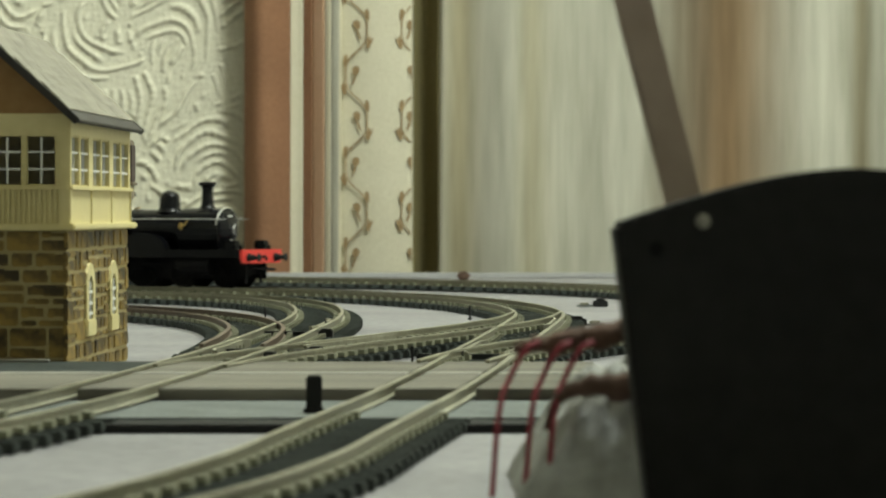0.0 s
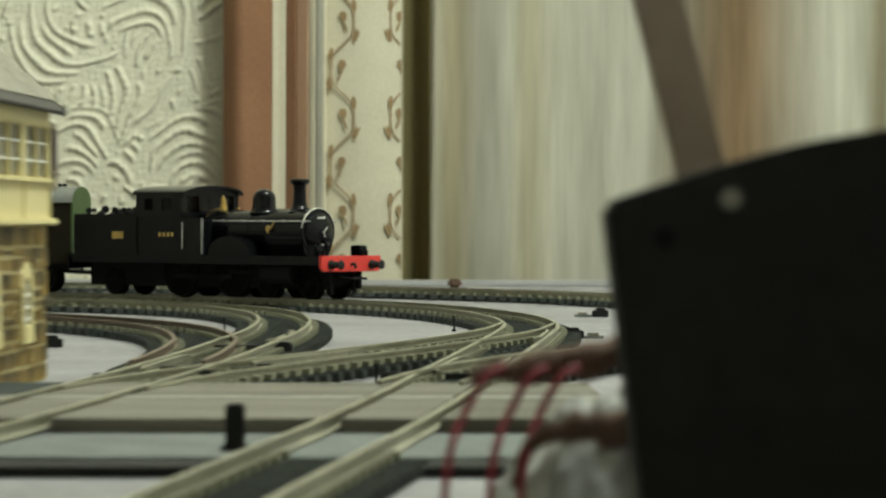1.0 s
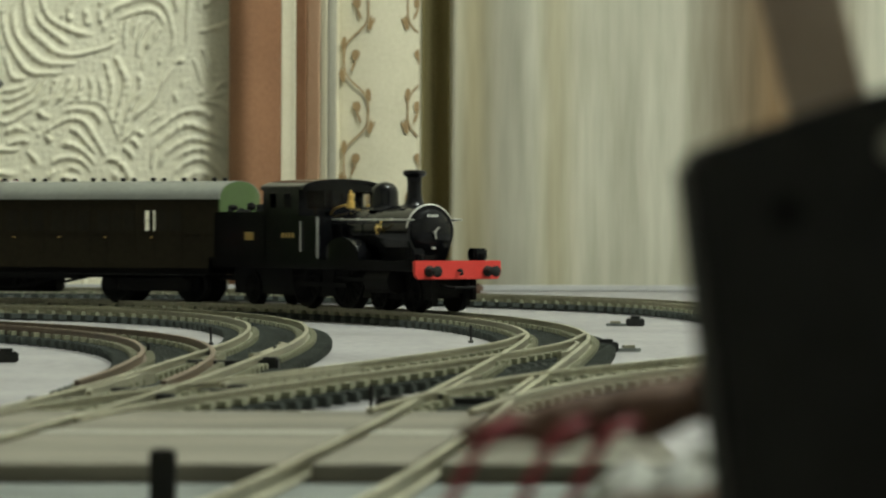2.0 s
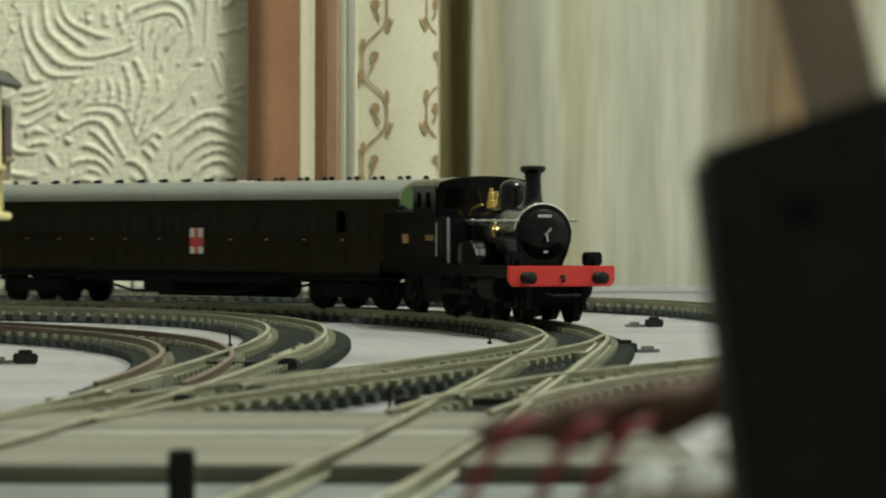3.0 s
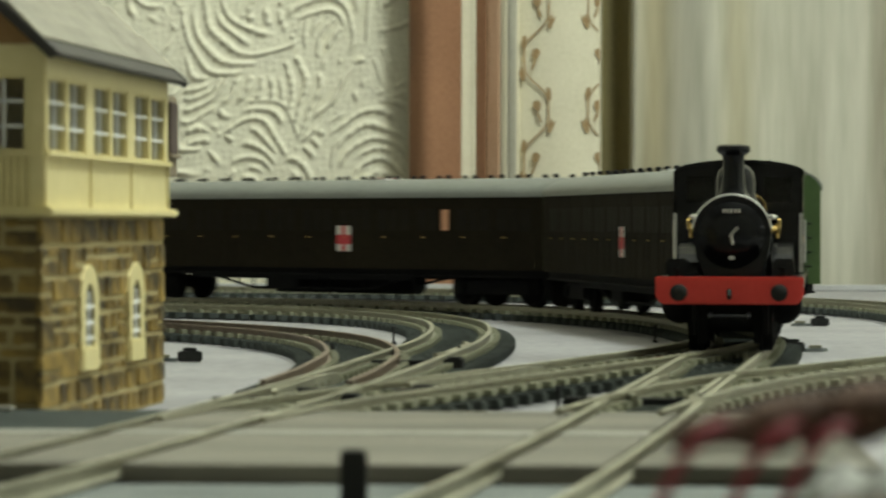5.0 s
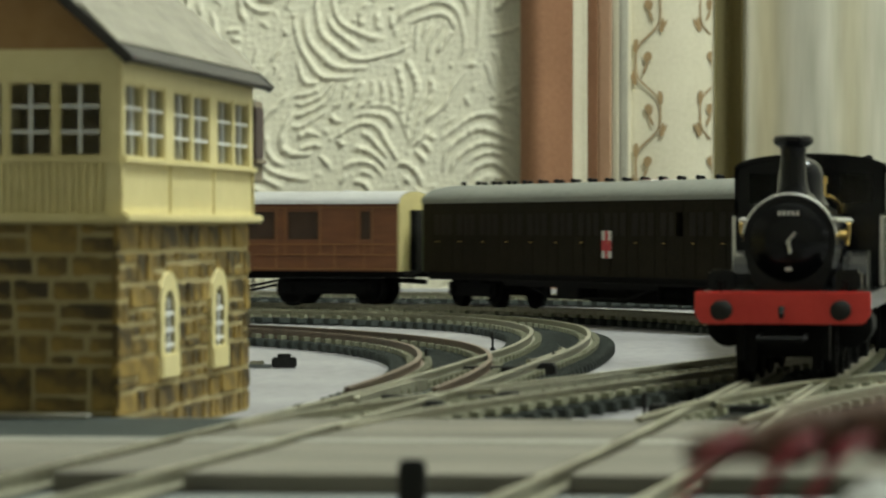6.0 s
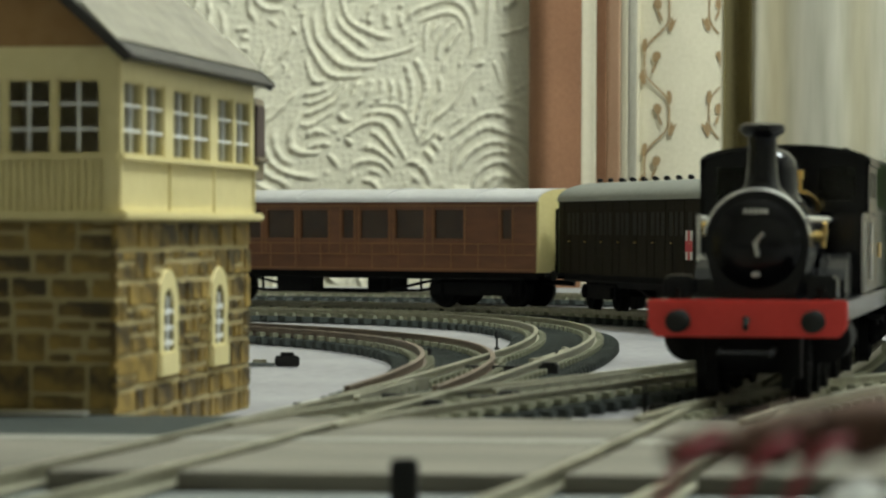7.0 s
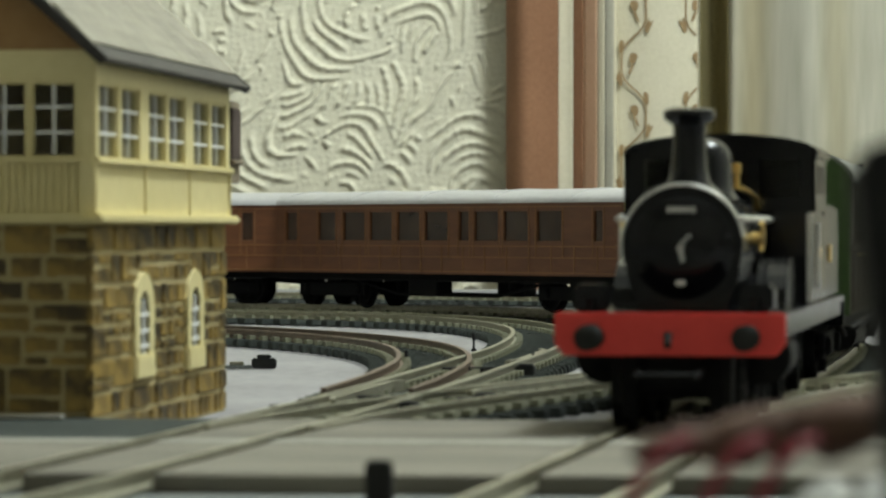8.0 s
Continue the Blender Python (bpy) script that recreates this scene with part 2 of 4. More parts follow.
def tube(bm, points, r, seg=8):
    """A round wire through the points."""
    pts = [Vector(p) for p in points]
    rings = []
    for i, p in enumerate(pts):
        d = (pts[min(i + 1, len(pts) - 1)] - pts[max(i - 1, 0)]).normalized()
        u = d.orthogonal().normalized() if not rings else (last - d * last.dot(d)).normalized()
        last = u
        v = d.cross(u)
        rr = r[i] if isinstance(r, list) else r
        rings.append([bm.verts.new(p + rr * (math.cos(2 * math.pi * k / seg) * u + math.sin(2 * math.pi * k / seg) * v)) for k in range(seg)])
    for r0, r1 in zip(rings, rings[1:]):
        for k in range(seg):
            bm.faces.new((r0[k], r0[(k + 1) % seg], r1[(k + 1) % seg], r1[k]))
    bm.faces.new(rings[0][::-1])
    bm.faces.new(rings[-1])
    return bm


def arc(cx, cy, r, a0, a1, n):
    return [(cx + r * math.cos(radians(a0 + (a1 - a0) * i / n)), cy + r * math.sin(radians(a0 + (a1 - a0) * i / n))) for i in range(n + 1)]


B = bmesh.new

# ---- the room ----
def room_wall(name, x0, x1, y0, y1, z0, z1, mat=PLASTER, label="plain cream plastered wall", category="wall"):
    return tagged(part(name, block(B(), x0, x1, y0, y1, z0, z1), mat, scale=1), label, category, kind="structure")


room_wall("floor", -2.2, 1.8, -2.2, 2.1, -0.80, -0.75, CARPET, "brown carpeted room floor", "floor")
room_wall("ceiling", -2.2, 1.8, -2.2, 2.1, 1.65, 1.70, PLASTER, "plain pale plaster ceiling", "ceiling")
room_wall("wall_west", -2.25, -2.2, -2.2, 2.1, -0.75, 1.65)
room_wall("wall_east", 1.8, 1.85, -2.2, 2.1, -0.75, 1.65)
room_wall("wall_south", -2.2, 1.8, -2.25, -2.2, -0.75, 1.65)
room_wall("wall_north", -2.2, 1.8, 1.920, 2.02, -0.75, 1.65, WALLPAPER, "cream embossed wallpaper with swirling raised arcs", "wall")


def swirl_relief():
    """The embossed sheet of wallpaper: fans of raised arcs round scattered centres."""
    rng = np.random.default_rng(5)
    x0, x1, z0, z1, step = -0.50, -0.06, -0.05, 0.30, 0.0011
    xs, zs = np.arange(x0, x1, step), np.arange(z0, z1, step)
    gx, gz = np.meshgrid(xs, zs)
    wx = gx + 0.0035 * np.sin(gz * 75 + 1.3) + 0.0012 * np.sin(gx * 190 + gz * 140)
    wz = gz + 0.0035 * np.sin(gx * 68 + 0.4) + 0.0012 * np.sin(gz * 210 - gx * 120)
    h = np.zeros(gx.shape)
    # fans laid over one another like scales, each of raised concentric strokes
    for _ in range(330):
        cx, cz = rng.uniform(x0, x1), rng.uniform(z0, z1)
        a, q, reach = rng.uniform(0, 6.28), rng.uniform(0.45, 0.85), rng.uniform(0.034, 0.080)
        core, pitch, wide = reach * rng.uniform(0.05, 0.45), rng.uniform(0.0062, 0.0082), rng.uniform(0.7, 1.5)
        u = (wx - cx) * np.cos(a) + (wz - cz) * np.sin(a)
        v = (-(wx - cx) * np.sin(a) + (wz - cz) * np.cos(a)) / q
        d, turn = np.hypot(u, v), np.arctan2(v, u)
        ring = np.floor(d / pitch)
        ends = wide * (0.72 + 0.28 * np.sin(ring * 2.4 + a * 3))
        off = np.abs(turn - 0.12 * np.sin(ring * 1.7 + a))
        inside = (d < reach) & (d > core) & (off < wide)
        fade = np.clip((ends - off) * d / 0.006, 0, 1) * np.clip((reach - d) / 0.002, 0, 1)
        rope = 0.80 + 0.20 * np.sin(turn * d / 0.0026 * 2 + ring * 2.1)
        stroke = np.clip(0.05 - 1.05 * np.cos(d * 2 * np.pi / pitch), 0, 1) ** 0.9 * fade * rope
        h = np.where(inside, stroke, h)
    edge = np.clip((-0.098 - gx) / 0.02, 0, 1)
    dots = 0.3 * np.clip(np.sin(gx * 900 + 3 * np.sin(gz * 500)) * np.sin(gz * 870 + 2 * np.sin(gx * 640)), 0, 1)
    h = 0.0025 * np.maximum(h * edge, dots * 0.8)
    n, k = gx.shape
    verts = np.column_stack([gx.ravel(), 1.9185 - h.ravel(), gz.ravel()])
    i = (np.arange(n - 1)[:, None] * k + np.arange(k - 1)).ravel()
    faces = np.column_stack([i, i + 1, i + k + 1, i + k])
    me = bpy.data.meshes.new("wallpaper_relief")
    me.from_pydata(verts.tolist(), [], faces.tolist())
    me.materials.append(WALLPAPER)
    me.shade_smooth()
    ob = new("wallpaper_relief", me)
    ob.parent = bpy.data.objects["wall_north"]
    tagged(ob, "embossed cream wallpaper relief")


swirl_relief()

board = tagged(part("baseboard", block(B(), -1700, 1300, -900, 1780, -18, 0, 1.0), BOARD), "pale grey painted layout baseboard with dusty patches", "board", kind="structure")
for bx in (-1.6, -0.2, 1.2):
    for by in (-0.8, 1.65):
        part("leg", block(B(), bx * 1000 - 22, bx * 1000 + 22, by * 1000 - 22, by * 1000 + 22, -750, -18, 2), PLANK, board)


# ---- the curtain ----
def curtain():
    top = thing("curtain", "cream window curtain with striped vine border hanging in folds", "curtain")
    bands = [("rust_edge", C_RUST, -106, -77.8), ("pale_stripe", C_CREAM, -77.8, -69), ("narrow_rust_stripe", C_RUST, -69, -63), ("peach_stripe", C_PEACH, -63, -55),
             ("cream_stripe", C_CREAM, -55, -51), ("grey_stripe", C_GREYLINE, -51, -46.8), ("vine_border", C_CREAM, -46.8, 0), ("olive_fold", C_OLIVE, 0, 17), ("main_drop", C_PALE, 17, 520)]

    def fold(x):
        """How far the cloth stands forward at x."""
        if x < -46:
            return 3 + 8 * math.sin((x + 112) / 60 * 7.2) - (12 * max(0, (-92 - x) / 14) ** 2)
        if x < 0:
            return 3 + 4 * math.sin((x + 46) / 46 * 3.14)
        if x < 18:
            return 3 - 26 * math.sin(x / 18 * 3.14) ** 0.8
        return 4 + 14 * math.sin((x - 18) / 24.0) * (0.6 + 0.4 * math.sin(x / 61)) + 4 * math.sin(x / 9.7 + 1)
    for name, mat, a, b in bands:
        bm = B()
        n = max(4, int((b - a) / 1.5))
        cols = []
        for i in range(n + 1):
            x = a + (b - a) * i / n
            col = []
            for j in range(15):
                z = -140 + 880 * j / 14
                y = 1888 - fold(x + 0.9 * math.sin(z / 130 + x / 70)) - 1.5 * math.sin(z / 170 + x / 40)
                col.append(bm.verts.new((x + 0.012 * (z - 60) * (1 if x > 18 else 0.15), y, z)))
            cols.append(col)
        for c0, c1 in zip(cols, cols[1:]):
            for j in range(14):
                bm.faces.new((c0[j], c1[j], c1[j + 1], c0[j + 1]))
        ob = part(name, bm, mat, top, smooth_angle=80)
        so = ob.modifiers.new("cloth", "SOLIDIFY")
        so.thickness, so.offset = 0.0008, 1
    return top


drapes = curtain()


def vine(x, z0, z1, wave, limit, shift):
    """A printed stem that winds up the border, with a round bud inside each bend and a leaf above and below it."""
    bm = B()
    pitch = 57.5

    def y_at(q):
        return 1888 - (3 + 4 * math.sin((q + 46) / 46 * 3.14)) - 2.2

    def bend(z):
        return x + wave * 1.06 * (math.sin((z + shift) / pitch * 2 * math.pi) + 0.11 * math.sin((z + shift) / pitch * 6 * math.pi))

    def leaf(q, z, lx, lz, turn, tip):
        """A drop-shaped leaf, its tip pinched."""
        t, ring = radians(turn), []
        for i in range(12):
            a = 2 * math.pi * i / 12
            u, v = lx * math.cos(a) * (1 - tip * math.sin(a)), lz * math.sin(a)
            w = q + u * math.cos(t) - v * math.sin(t)
            ring.append((min(w, limit), z + u * math.sin(t) + v * math.cos(t)))
        if min(r[0] for r in ring) < limit - 0.4:
            bm.faces.new([bm.verts.new((w, y_at(w) - 0.15, h)) for w, h in ring])
    z = z0
    while z < z1:
        a, b = bend(z), bend(z + 1.2)
        if max(a, b) < limit:
            w = Vector((0.5, 0, 0)) if abs(a - b) < 0.9 else Vector((0.38, 0, 0.36 if b < a else -0.36))
            pa, pb = Vector((a, y_at(a), z)), Vector((b, y_at(b), z + 1.2))
            bm.faces.new([bm.verts.new(v) for v in (pa - w, pa + w, pb + w, pb - w)])
        z += 1.2
    k = math.floor((z0 + shift) / pitch * 2)
    while (k + 0.5) * pitch / 2 - shift < z1:
        z, s = (k + 0.5) * pitch / 2 - shift, 1 if k % 2 == 0 else -1
        if z > z0:
            q = x + s * wave
            leaf(q - s * 0.2, z + 9.0, 1.25, 3.9, s * 10, -0.45)
            leaf(q + s * 0.5, z - 8.5, 1.35, 4.2, -s * 8, 0.45)
            leaf(q + s * 2.0, z - 8.0, 0.8, 3.0, -s * 28, 0.4)
            leaf(x + s * wave * 0.05, z + 2.5, 2.3, 3.2, s * 12, -0.25)
            leaf(x + s * wave * 0.22, z - 3.6, 0.8, 3.4, s * 22, 0.0)
        k += 1
    ob = part("vine", bm, C_VINE, drapes)
    ob.modifiers.new("thick", "SOLIDIFY").thickness = 0.0002


vine(-35.4, -6.5, 420, 7.2, 99, 32.0)
vine(-1.0, -6.5, 420, 6.2, -0.4, 3.0)


# ---- lines on the plan ----
def smooth(points, step):
    """Even points, step apart, on a smooth curve through the given ones."""
    p = np.array(points, float)
    p = np.vstack([2 * p[0] - p[1], p, 2 * p[-1] - p[-2]])
    u = np.linspace(0, 1, 24, endpoint=False)[:, None]
    fine = np.vstack([0.5 * (2 * b + (c - a) * u + (2 * a - 5 * b + 4 * c - d) * u ** 2 + (3 * b - a - 3 * c + d) * u ** 3)
                      for a, b, c, d in zip(p, p[1:], p[2:], p[3:])] + [p[-2:-1]])
    for _ in range(12):
        fine[1:-1] = 0.25 * fine[:-2] + 0.5 * fine[1:-1] + 0.25 * fine[2:]
    s = np.r_[0, np.cumsum(np.linalg.norm(np.diff(fine, axis=0), axis=1))]
    q = np.arange(0, s[-1], step)
    return np.column_stack([np.interp(q, s, fine[:, i]) for i in range(2)])


# centre lines of the tracks, in millimetres
LINE_A = [(-1500, 1393), (-900, 1393), (-500, 1397), (-300, 1394), (-225, 1384), (-165, 1364), (-103, 1323), (-47, 1264), (-9, 1196), (16, 1127), (29.5, 1062), (36.5, 996),
          (37.5, 921), (32, 843), (24, 757), (16, 671), (9, 600), (1.7, 521), (-8, 429), (-17.5, 352), (-25, 292), (-31.5, 240), (-44, 178), (-66, 110), (-112, 15), (-180, -90)]


# ---- the tracks ----
LINE_B = [(-900, 1293), (-500, 1300), (-300, 1293), (-200, 1271), (-120, 1223), (-72, 1150), (-49, 1064), (-41, 979), (-40, 879), (-45, 771), (-52, 650), (-61, 543),
          (-71, 444), (-81, 369), (-97, 286), (-125, 200), (-190, 86), (-270, -14)]
LINE_F = [(-900, 1143), (-500, 1160), (-300, 1143), (-215, 1109), (-145, 1043), (-98, 971), (-70, 893), (-57, 800), (-55, 714), (-57, 643)]
LINE_C = [(37, 929), (29, 864), (14, 797), (-8, 721), (-33, 640), (-50, 579), (-61, 521)]
LINE_E = [(-1500, 1550), (-500, 1586), (-250, 1589), (-120, 1557), (-40, 1503), (40, 1417), (88, 1329), (109, 1236), (114, 1143), (111, 1043), (102, 929), (90, 836), (72, 769),
          (50, 719), (29, 669), (11, 603), (0, 543)]

def sleeper_mesh():
    bm = B()
    block(bm, -1.9, 1.9, -15.5, 15.5, 0.2, 2.3, 0.35)
    for y in (-8.25, 8.25):
        for s in (-1, 1):
            block(bm, -1.45, 1.45, y + s * 1.1, y + s * 2.9, 2.2, 3.5)
    for f in bm.faces:
        f.material_index = int(f.calc_center_median().z > 2.6)
    bmesh.ops.scale(bm, vec=(0.001,) * 3, verts=bm.verts)
    me = bpy.data.meshes.new("sleeper")
    bm.to_mesh(me)
    bm.free()
    me.materials.append(SLEEPER)
    me.materials.append(CHAIR)
    return me


SLEEPER_MESH = sleeper_mesh()
SLEEPERS = []


def track(line, lift, label, metal=RAIL):
    """A pair of rails with their sleepers along a centre line; lift keeps crossing tracks out of one plane."""
    top = thing("railway_track", label, "railway track", "tracks on the baseboard", "structure")
    p = smooth(line, 3.0)
    d = np.gradient(p, axis=0)
    d /= np.linalg.norm(d, axis=1)[:, None]
    nrm = np.column_stack([-d[:, 1], d[:, 0]])
    profile = [(-1.05, 2.3), (1.05, 2.3), (1.05, 2.7), (0.3, 2.95), (0.3, 4.2), (0.55, 4.4), (0.55, 5.0), (-0.55, 5.0), (-0.55, 4.4), (-0.3, 4.2), (-0.3, 2.95), (-1.05, 2.7)]
    for side in (-8.25, 8.25):
        bm = B()
        rings = [[bm.verts.new((*(p[i] + nrm[i] * (side + u)), v + lift)) for u, v in profile] for i in range(len(p))]
        k = len(profile)
        for r0, r1 in zip(rings, rings[1:]):
            for i in range(k):
                bm.faces.new((r0[i], r1[i], r1[(i + 1) % k], r0[(i + 1) % k]))
        bm.faces.new(rings[0])
        bm.faces.new(rings[-1][::-1])
        bmesh.ops.recalc_face_normals(bm, faces=bm.faces)
        part("rail", bm, metal, top, smooth_angle=40)
    bm = B()
    for side in (-8.25, 8.25, 0):
        w = 1.6 if side else 6.5
        rings = [[bm.verts.new((*(p[i] + nrm[i] * (side + u)), v + lift)) for u, v in ((-w, 0.1), (w, 0.1), (w, 1.2), (-w, 1.2))] for i in range(len(p))]
        for r0, r1 in zip(rings, rings[1:]):
            for i in range(4):
                bm.faces.new((r0[i], r1[i], r1[(i + 1) % 4], r0[(i + 1) % 4]))
    bmesh.ops.recalc_face_normals(bm, faces=bm.faces)
    part("sleeper_web", bm, BALLAST, top)
    SLEEPERS.append((top, line, lift))
    return top


track(LINE_A, 0.0, "nickel silver model railway track curving round the layout")
track(LINE_B, 0.12, "inner model railway track running past the signal box")
track(LINE_F, 0.24, "innermost curved model track with rust-brown rails joining at a turnout", RUSTY)
track(LINE_C, 0.36, "crossover of model track linking the two main lines")
track(LINE_E, 0.48, "outer model railway track looping along the curtain")


def across(line, y):
    """Where a centre line crosses the level y, and its slant there (x per y)."""
    p = smooth(line, 1.0)
    i = int(np.argmin(abs(p[:, 1] - y) + (p[:, 0] > 200) * 999))
    return p[i, 0], (p[i + 3, 0] - p[i - 3, 0]) / (p[i + 3, 1] - p[i - 3, 1])


def level_crossing():
    top = thing("level_crossing", "grey-brown planked level crossing laid across the tracks", "level crossing")
    bm = block(B(), -150, 36, 374, 431, 0.1, 2.1, 0.4)
    part("ramp", bm, BALLAST, top, "dark grey plastic approach ramp")
    # black strips stand in for the shadow gap under the ramp's front
    for a, b in ((-72, -29), (-2, 34)):
        part("ramp_shadow", block(B(), a, b, 360, 373.8, 0.1, 1.7, 0.3), BLACK, top, "black strip for the shadow gap under the ramp")
    part("kerb", block(B(), -150, -96, 547, 551.5, 4.65, 5.3, 0.2), EDGING, top)
    bm = block(B(), -150, 36, 431, 554, 0.1, 1.9)
    part("underlay", bm, BLACK, top)
    for y0, y1, mat in ((432, 491, PLANK), (491.7, 499, EDGING), (499.7, 553, PLANK)):
        spans = []
        xs = [(-150, -150)]
        for line in (LINE_B, LINE_A):
            ends = [across(line, y)[0] for y in (y0, y1)]
            for side in (-1, 1):
                if side < 0:
                    spans.append((xs[-1], tuple(e - 10.2 for e in ends)))
                    spans.append((tuple(e - 6.3 for e in ends), tuple(e + 6.3 for e in ends)))
                else:
                    xs.append(tuple(e + 10.2 for e in ends))
        spans.append((xs[-1], (34, 34)))
        for (a0, a1), (b0, b1) in spans:
            if b0 - a0 < 1:
                continue
            bm = B()
            # the last strip beside the signal box takes the dark sleeper colour
            dark_end = a0 == -150 and y0 > 499
            extrude(bm, [(a0, y0), (b0, y0), (b1, y1), (a1, y1)], 1.95, 4.62 if dark_end else 4.6 if mat is PLANK else 4.8, "Z")
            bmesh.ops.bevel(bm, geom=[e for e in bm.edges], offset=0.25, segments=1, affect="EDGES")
            part("slab" if dark_end else "plank" if mat is PLANK else "edge_strip", bm, SLEEPER if dark_end else mat, top)
    return top


level_crossing()


def tie_bar(x, y, turn):
    bm = block(B(), -13, 13, -2.0, 2.0, 0.3, 3.2, 0.4)
    block(bm, 10, 14, -2.6, 2.6, 0.3, 4.0, 0.5)
    tagged(part("tie_bar", bm, BLACK), "black plastic tie bar between the blades of a turnout", "tie bar", "turnout tie bars").matrix_world = pose(x / 1000, y / 1000, 0.0008, 0, 0, turn)


for x, y, turn in ((-57.5, 606, -6), (-46, 772, -4), (5.0, 610, -8), (-46, 640, -12)):
    tie_bar(x, y, turn)


def check_rail(line, y0, y1, off):
    """A short guard rail beside a running rail, with flared ends."""
    p = smooth(line, 2.0)
    p = p[(p[:, 1] > y0) & (p[:, 1] < y1) & (p[:, 0] < 150)]
    d = np.gradient(p, axis=0)
    d /= np.linalg.norm(d, axis=1)[:, None]
    bm = B()
    rings = []
    for i, q in enumerate(p):
        flare = 1.6 * max(0, 1 - min(i, len(p) - 1 - i) / 4) * (-1 if off > 0 else 1)
        c = q + np.array([-d[i, 1], d[i, 0]]) * (off + flare)
        n = np.array([-d[i, 1], d[i, 0]])
        rings.append([bm.verts.new((*(c + n * u), v)) for u, v in ((-0.5, 2.2), (0.5, 2.2), (0.5, 4.9), (-0.5, 4.9))])
    for r0, r1 in zip(rings, rings[1:]):
        for i in range(4):
            bm.faces.new((r0[i], r1[i], r1[(i + 1) % 4], r0[(i + 1) % 4]))
    bm.faces.new(rings[0])
    bm.faces.new(rings[-1][::-1])
    bmesh.ops.recalc_face_normals(bm, faces=bm.faces)
    tagged(part("check_rail", bm, RAIL), "short bright guard rail inside a turnout", "check rail", "turnout check rails")


for line, y0, y1, off in ((LINE_A, 600, 680, 6.2), (LINE_A, 600, 680, -6.2), (LINE_A, 800, 880, 6.2), (LINE_B, 610, 690, -6.2), (LINE_B, 790, 870, 6.2), (LINE_C, 640, 720, -6.2), (LINE_E, 640, 720, 6.2)):
    check_rail(line, y0, y1, off)


# ---- lineside pieces on the board ----
def small_post(name, x, y, r, h, label):
    bm = B()
    rod(bm, (0, 0, 0), (0, 0, h * 0.7), r * 0.6, seg=10)
    rod(bm, (0, 0, h * 0.62), (0, 0, h), r, r * 0.85, seg=10)
    block(bm, -r * 1.4, r * 1.4, -r * 1.2, r * 1.2, 0, 0.8, 0.2)
    tagged(part(name, bm, BLACK, smooth_angle=40), label, "track fitting", "black track fittings").matrix_world = pose(x / 1000, y / 1000, 0.0002)


for x, y in ((-67, 838), (-9, 625), (-60, 974), (15, 996), (-35, 821)):
    small_post("track_pin", x, y, 0.55, 5.2, "small black track pin standing on the baseboard")


def square_stop(x, y):
    bm = block(B(), -1.5, 1.5, -1.4, 1.4, 0, 7.2, 0.35)
    block(bm, -2.0, 2.0, -2.0, 2.0, 0, 1.0, 0.25)
    tagged(part("crossing_post", bm, BLACK), "short square black post beside the level crossing", "post").matrix_world = pose(x / 1000, y / 1000, 0.0021)


square_stop(-29.5, 389)


def point_motor(x, y, turn, label):
    top = thing("point_motor", label, "point motor", "black point motors", m=pose(x / 1000, y / 1000, 0.0002, 0, 0, turn) @ Matrix.Diagonal((0.62, 0.62, 0.62, 1)))
    bm = block(B(), -5, 5, -3.2, 3.2, 0, 4.2, 0.6)
    block(bm, -3, 3, -2.2, 2.2, 4.2, 5.6, 0.5)
    part("housing", bm, BLACK, top)
    part("base_plate", block(B(), -16, -4.9, -2.6, 2.6, 0, 1.4, 0.3), BALLAST, top)
    part("lever", block(B(), -14, -8, -1.2, 1.2, 1.4, 2.8, 0.4), RAIL, top, "bright metal lever")
    return top


point_motor(74, 1165, 0, "black point motor with a flat base on the board")
point_motor(-104, 853, 8, "low black point motor beside the inner track")
point_motor(-140, 350, 90, "black point motor lying by the level crossing")
point_motor(51, 930, 200, "black point motor at the end of the curve")


tagged(part("edge_strip", block(B(), -1700, 1300, 1774, 1781, 0.1, 3.2, 0.4), ROOF_WHITE), "white strip along the far edge of the baseboard", "trim", kind="structure")


def rail_clip(x, y):
    bm = block(B(), -5.5, 5.5, -3, 3, 0, 1.6, 0.5)
    block(bm, -3.5, 3.5, -2.2, 2.2, 1.5, 6.2, 1.2)
    tagged(part("rail_clip", bm, BARK), "small dark brown clip lying by the outer track", "track fitting").matrix_world = pose(x / 1000, y / 1000, 0.0002, 0, 0, 12)


rail_clip(27, 1640)


def paper_scrap(x, y, turn, long, label):
    """A torn, curled bit of card lying on the board."""
    bm = B()
    bmesh.ops.create_grid(bm, x_segments=8, y_segments=4, size=1)
    for v in bm.verts:
        u, w = v.co.x, v.co.y
        v.co = Vector((u * long * (1 - 0.25 * w), w * 5.0 + 1.5 * math.sin(u * 4), 0.8 + 0.9 * (u + 1) ** 1.3 + 0.4 * math.sin(w * 5 + u * 3)))
    ob = tagged(part("paper_scrap", bm, EDGING), label, "paper scrap")
    ob.matrix_world = pose(x / 1000, y / 1000, 0.0004, 0, 0, turn)
    ob.modifiers.new("sheet", "SOLIDIFY").thickness = 0.0005


paper_scrap(33, 1428, 8, 8.0, "pale curled card scrap lying beside the outer track")


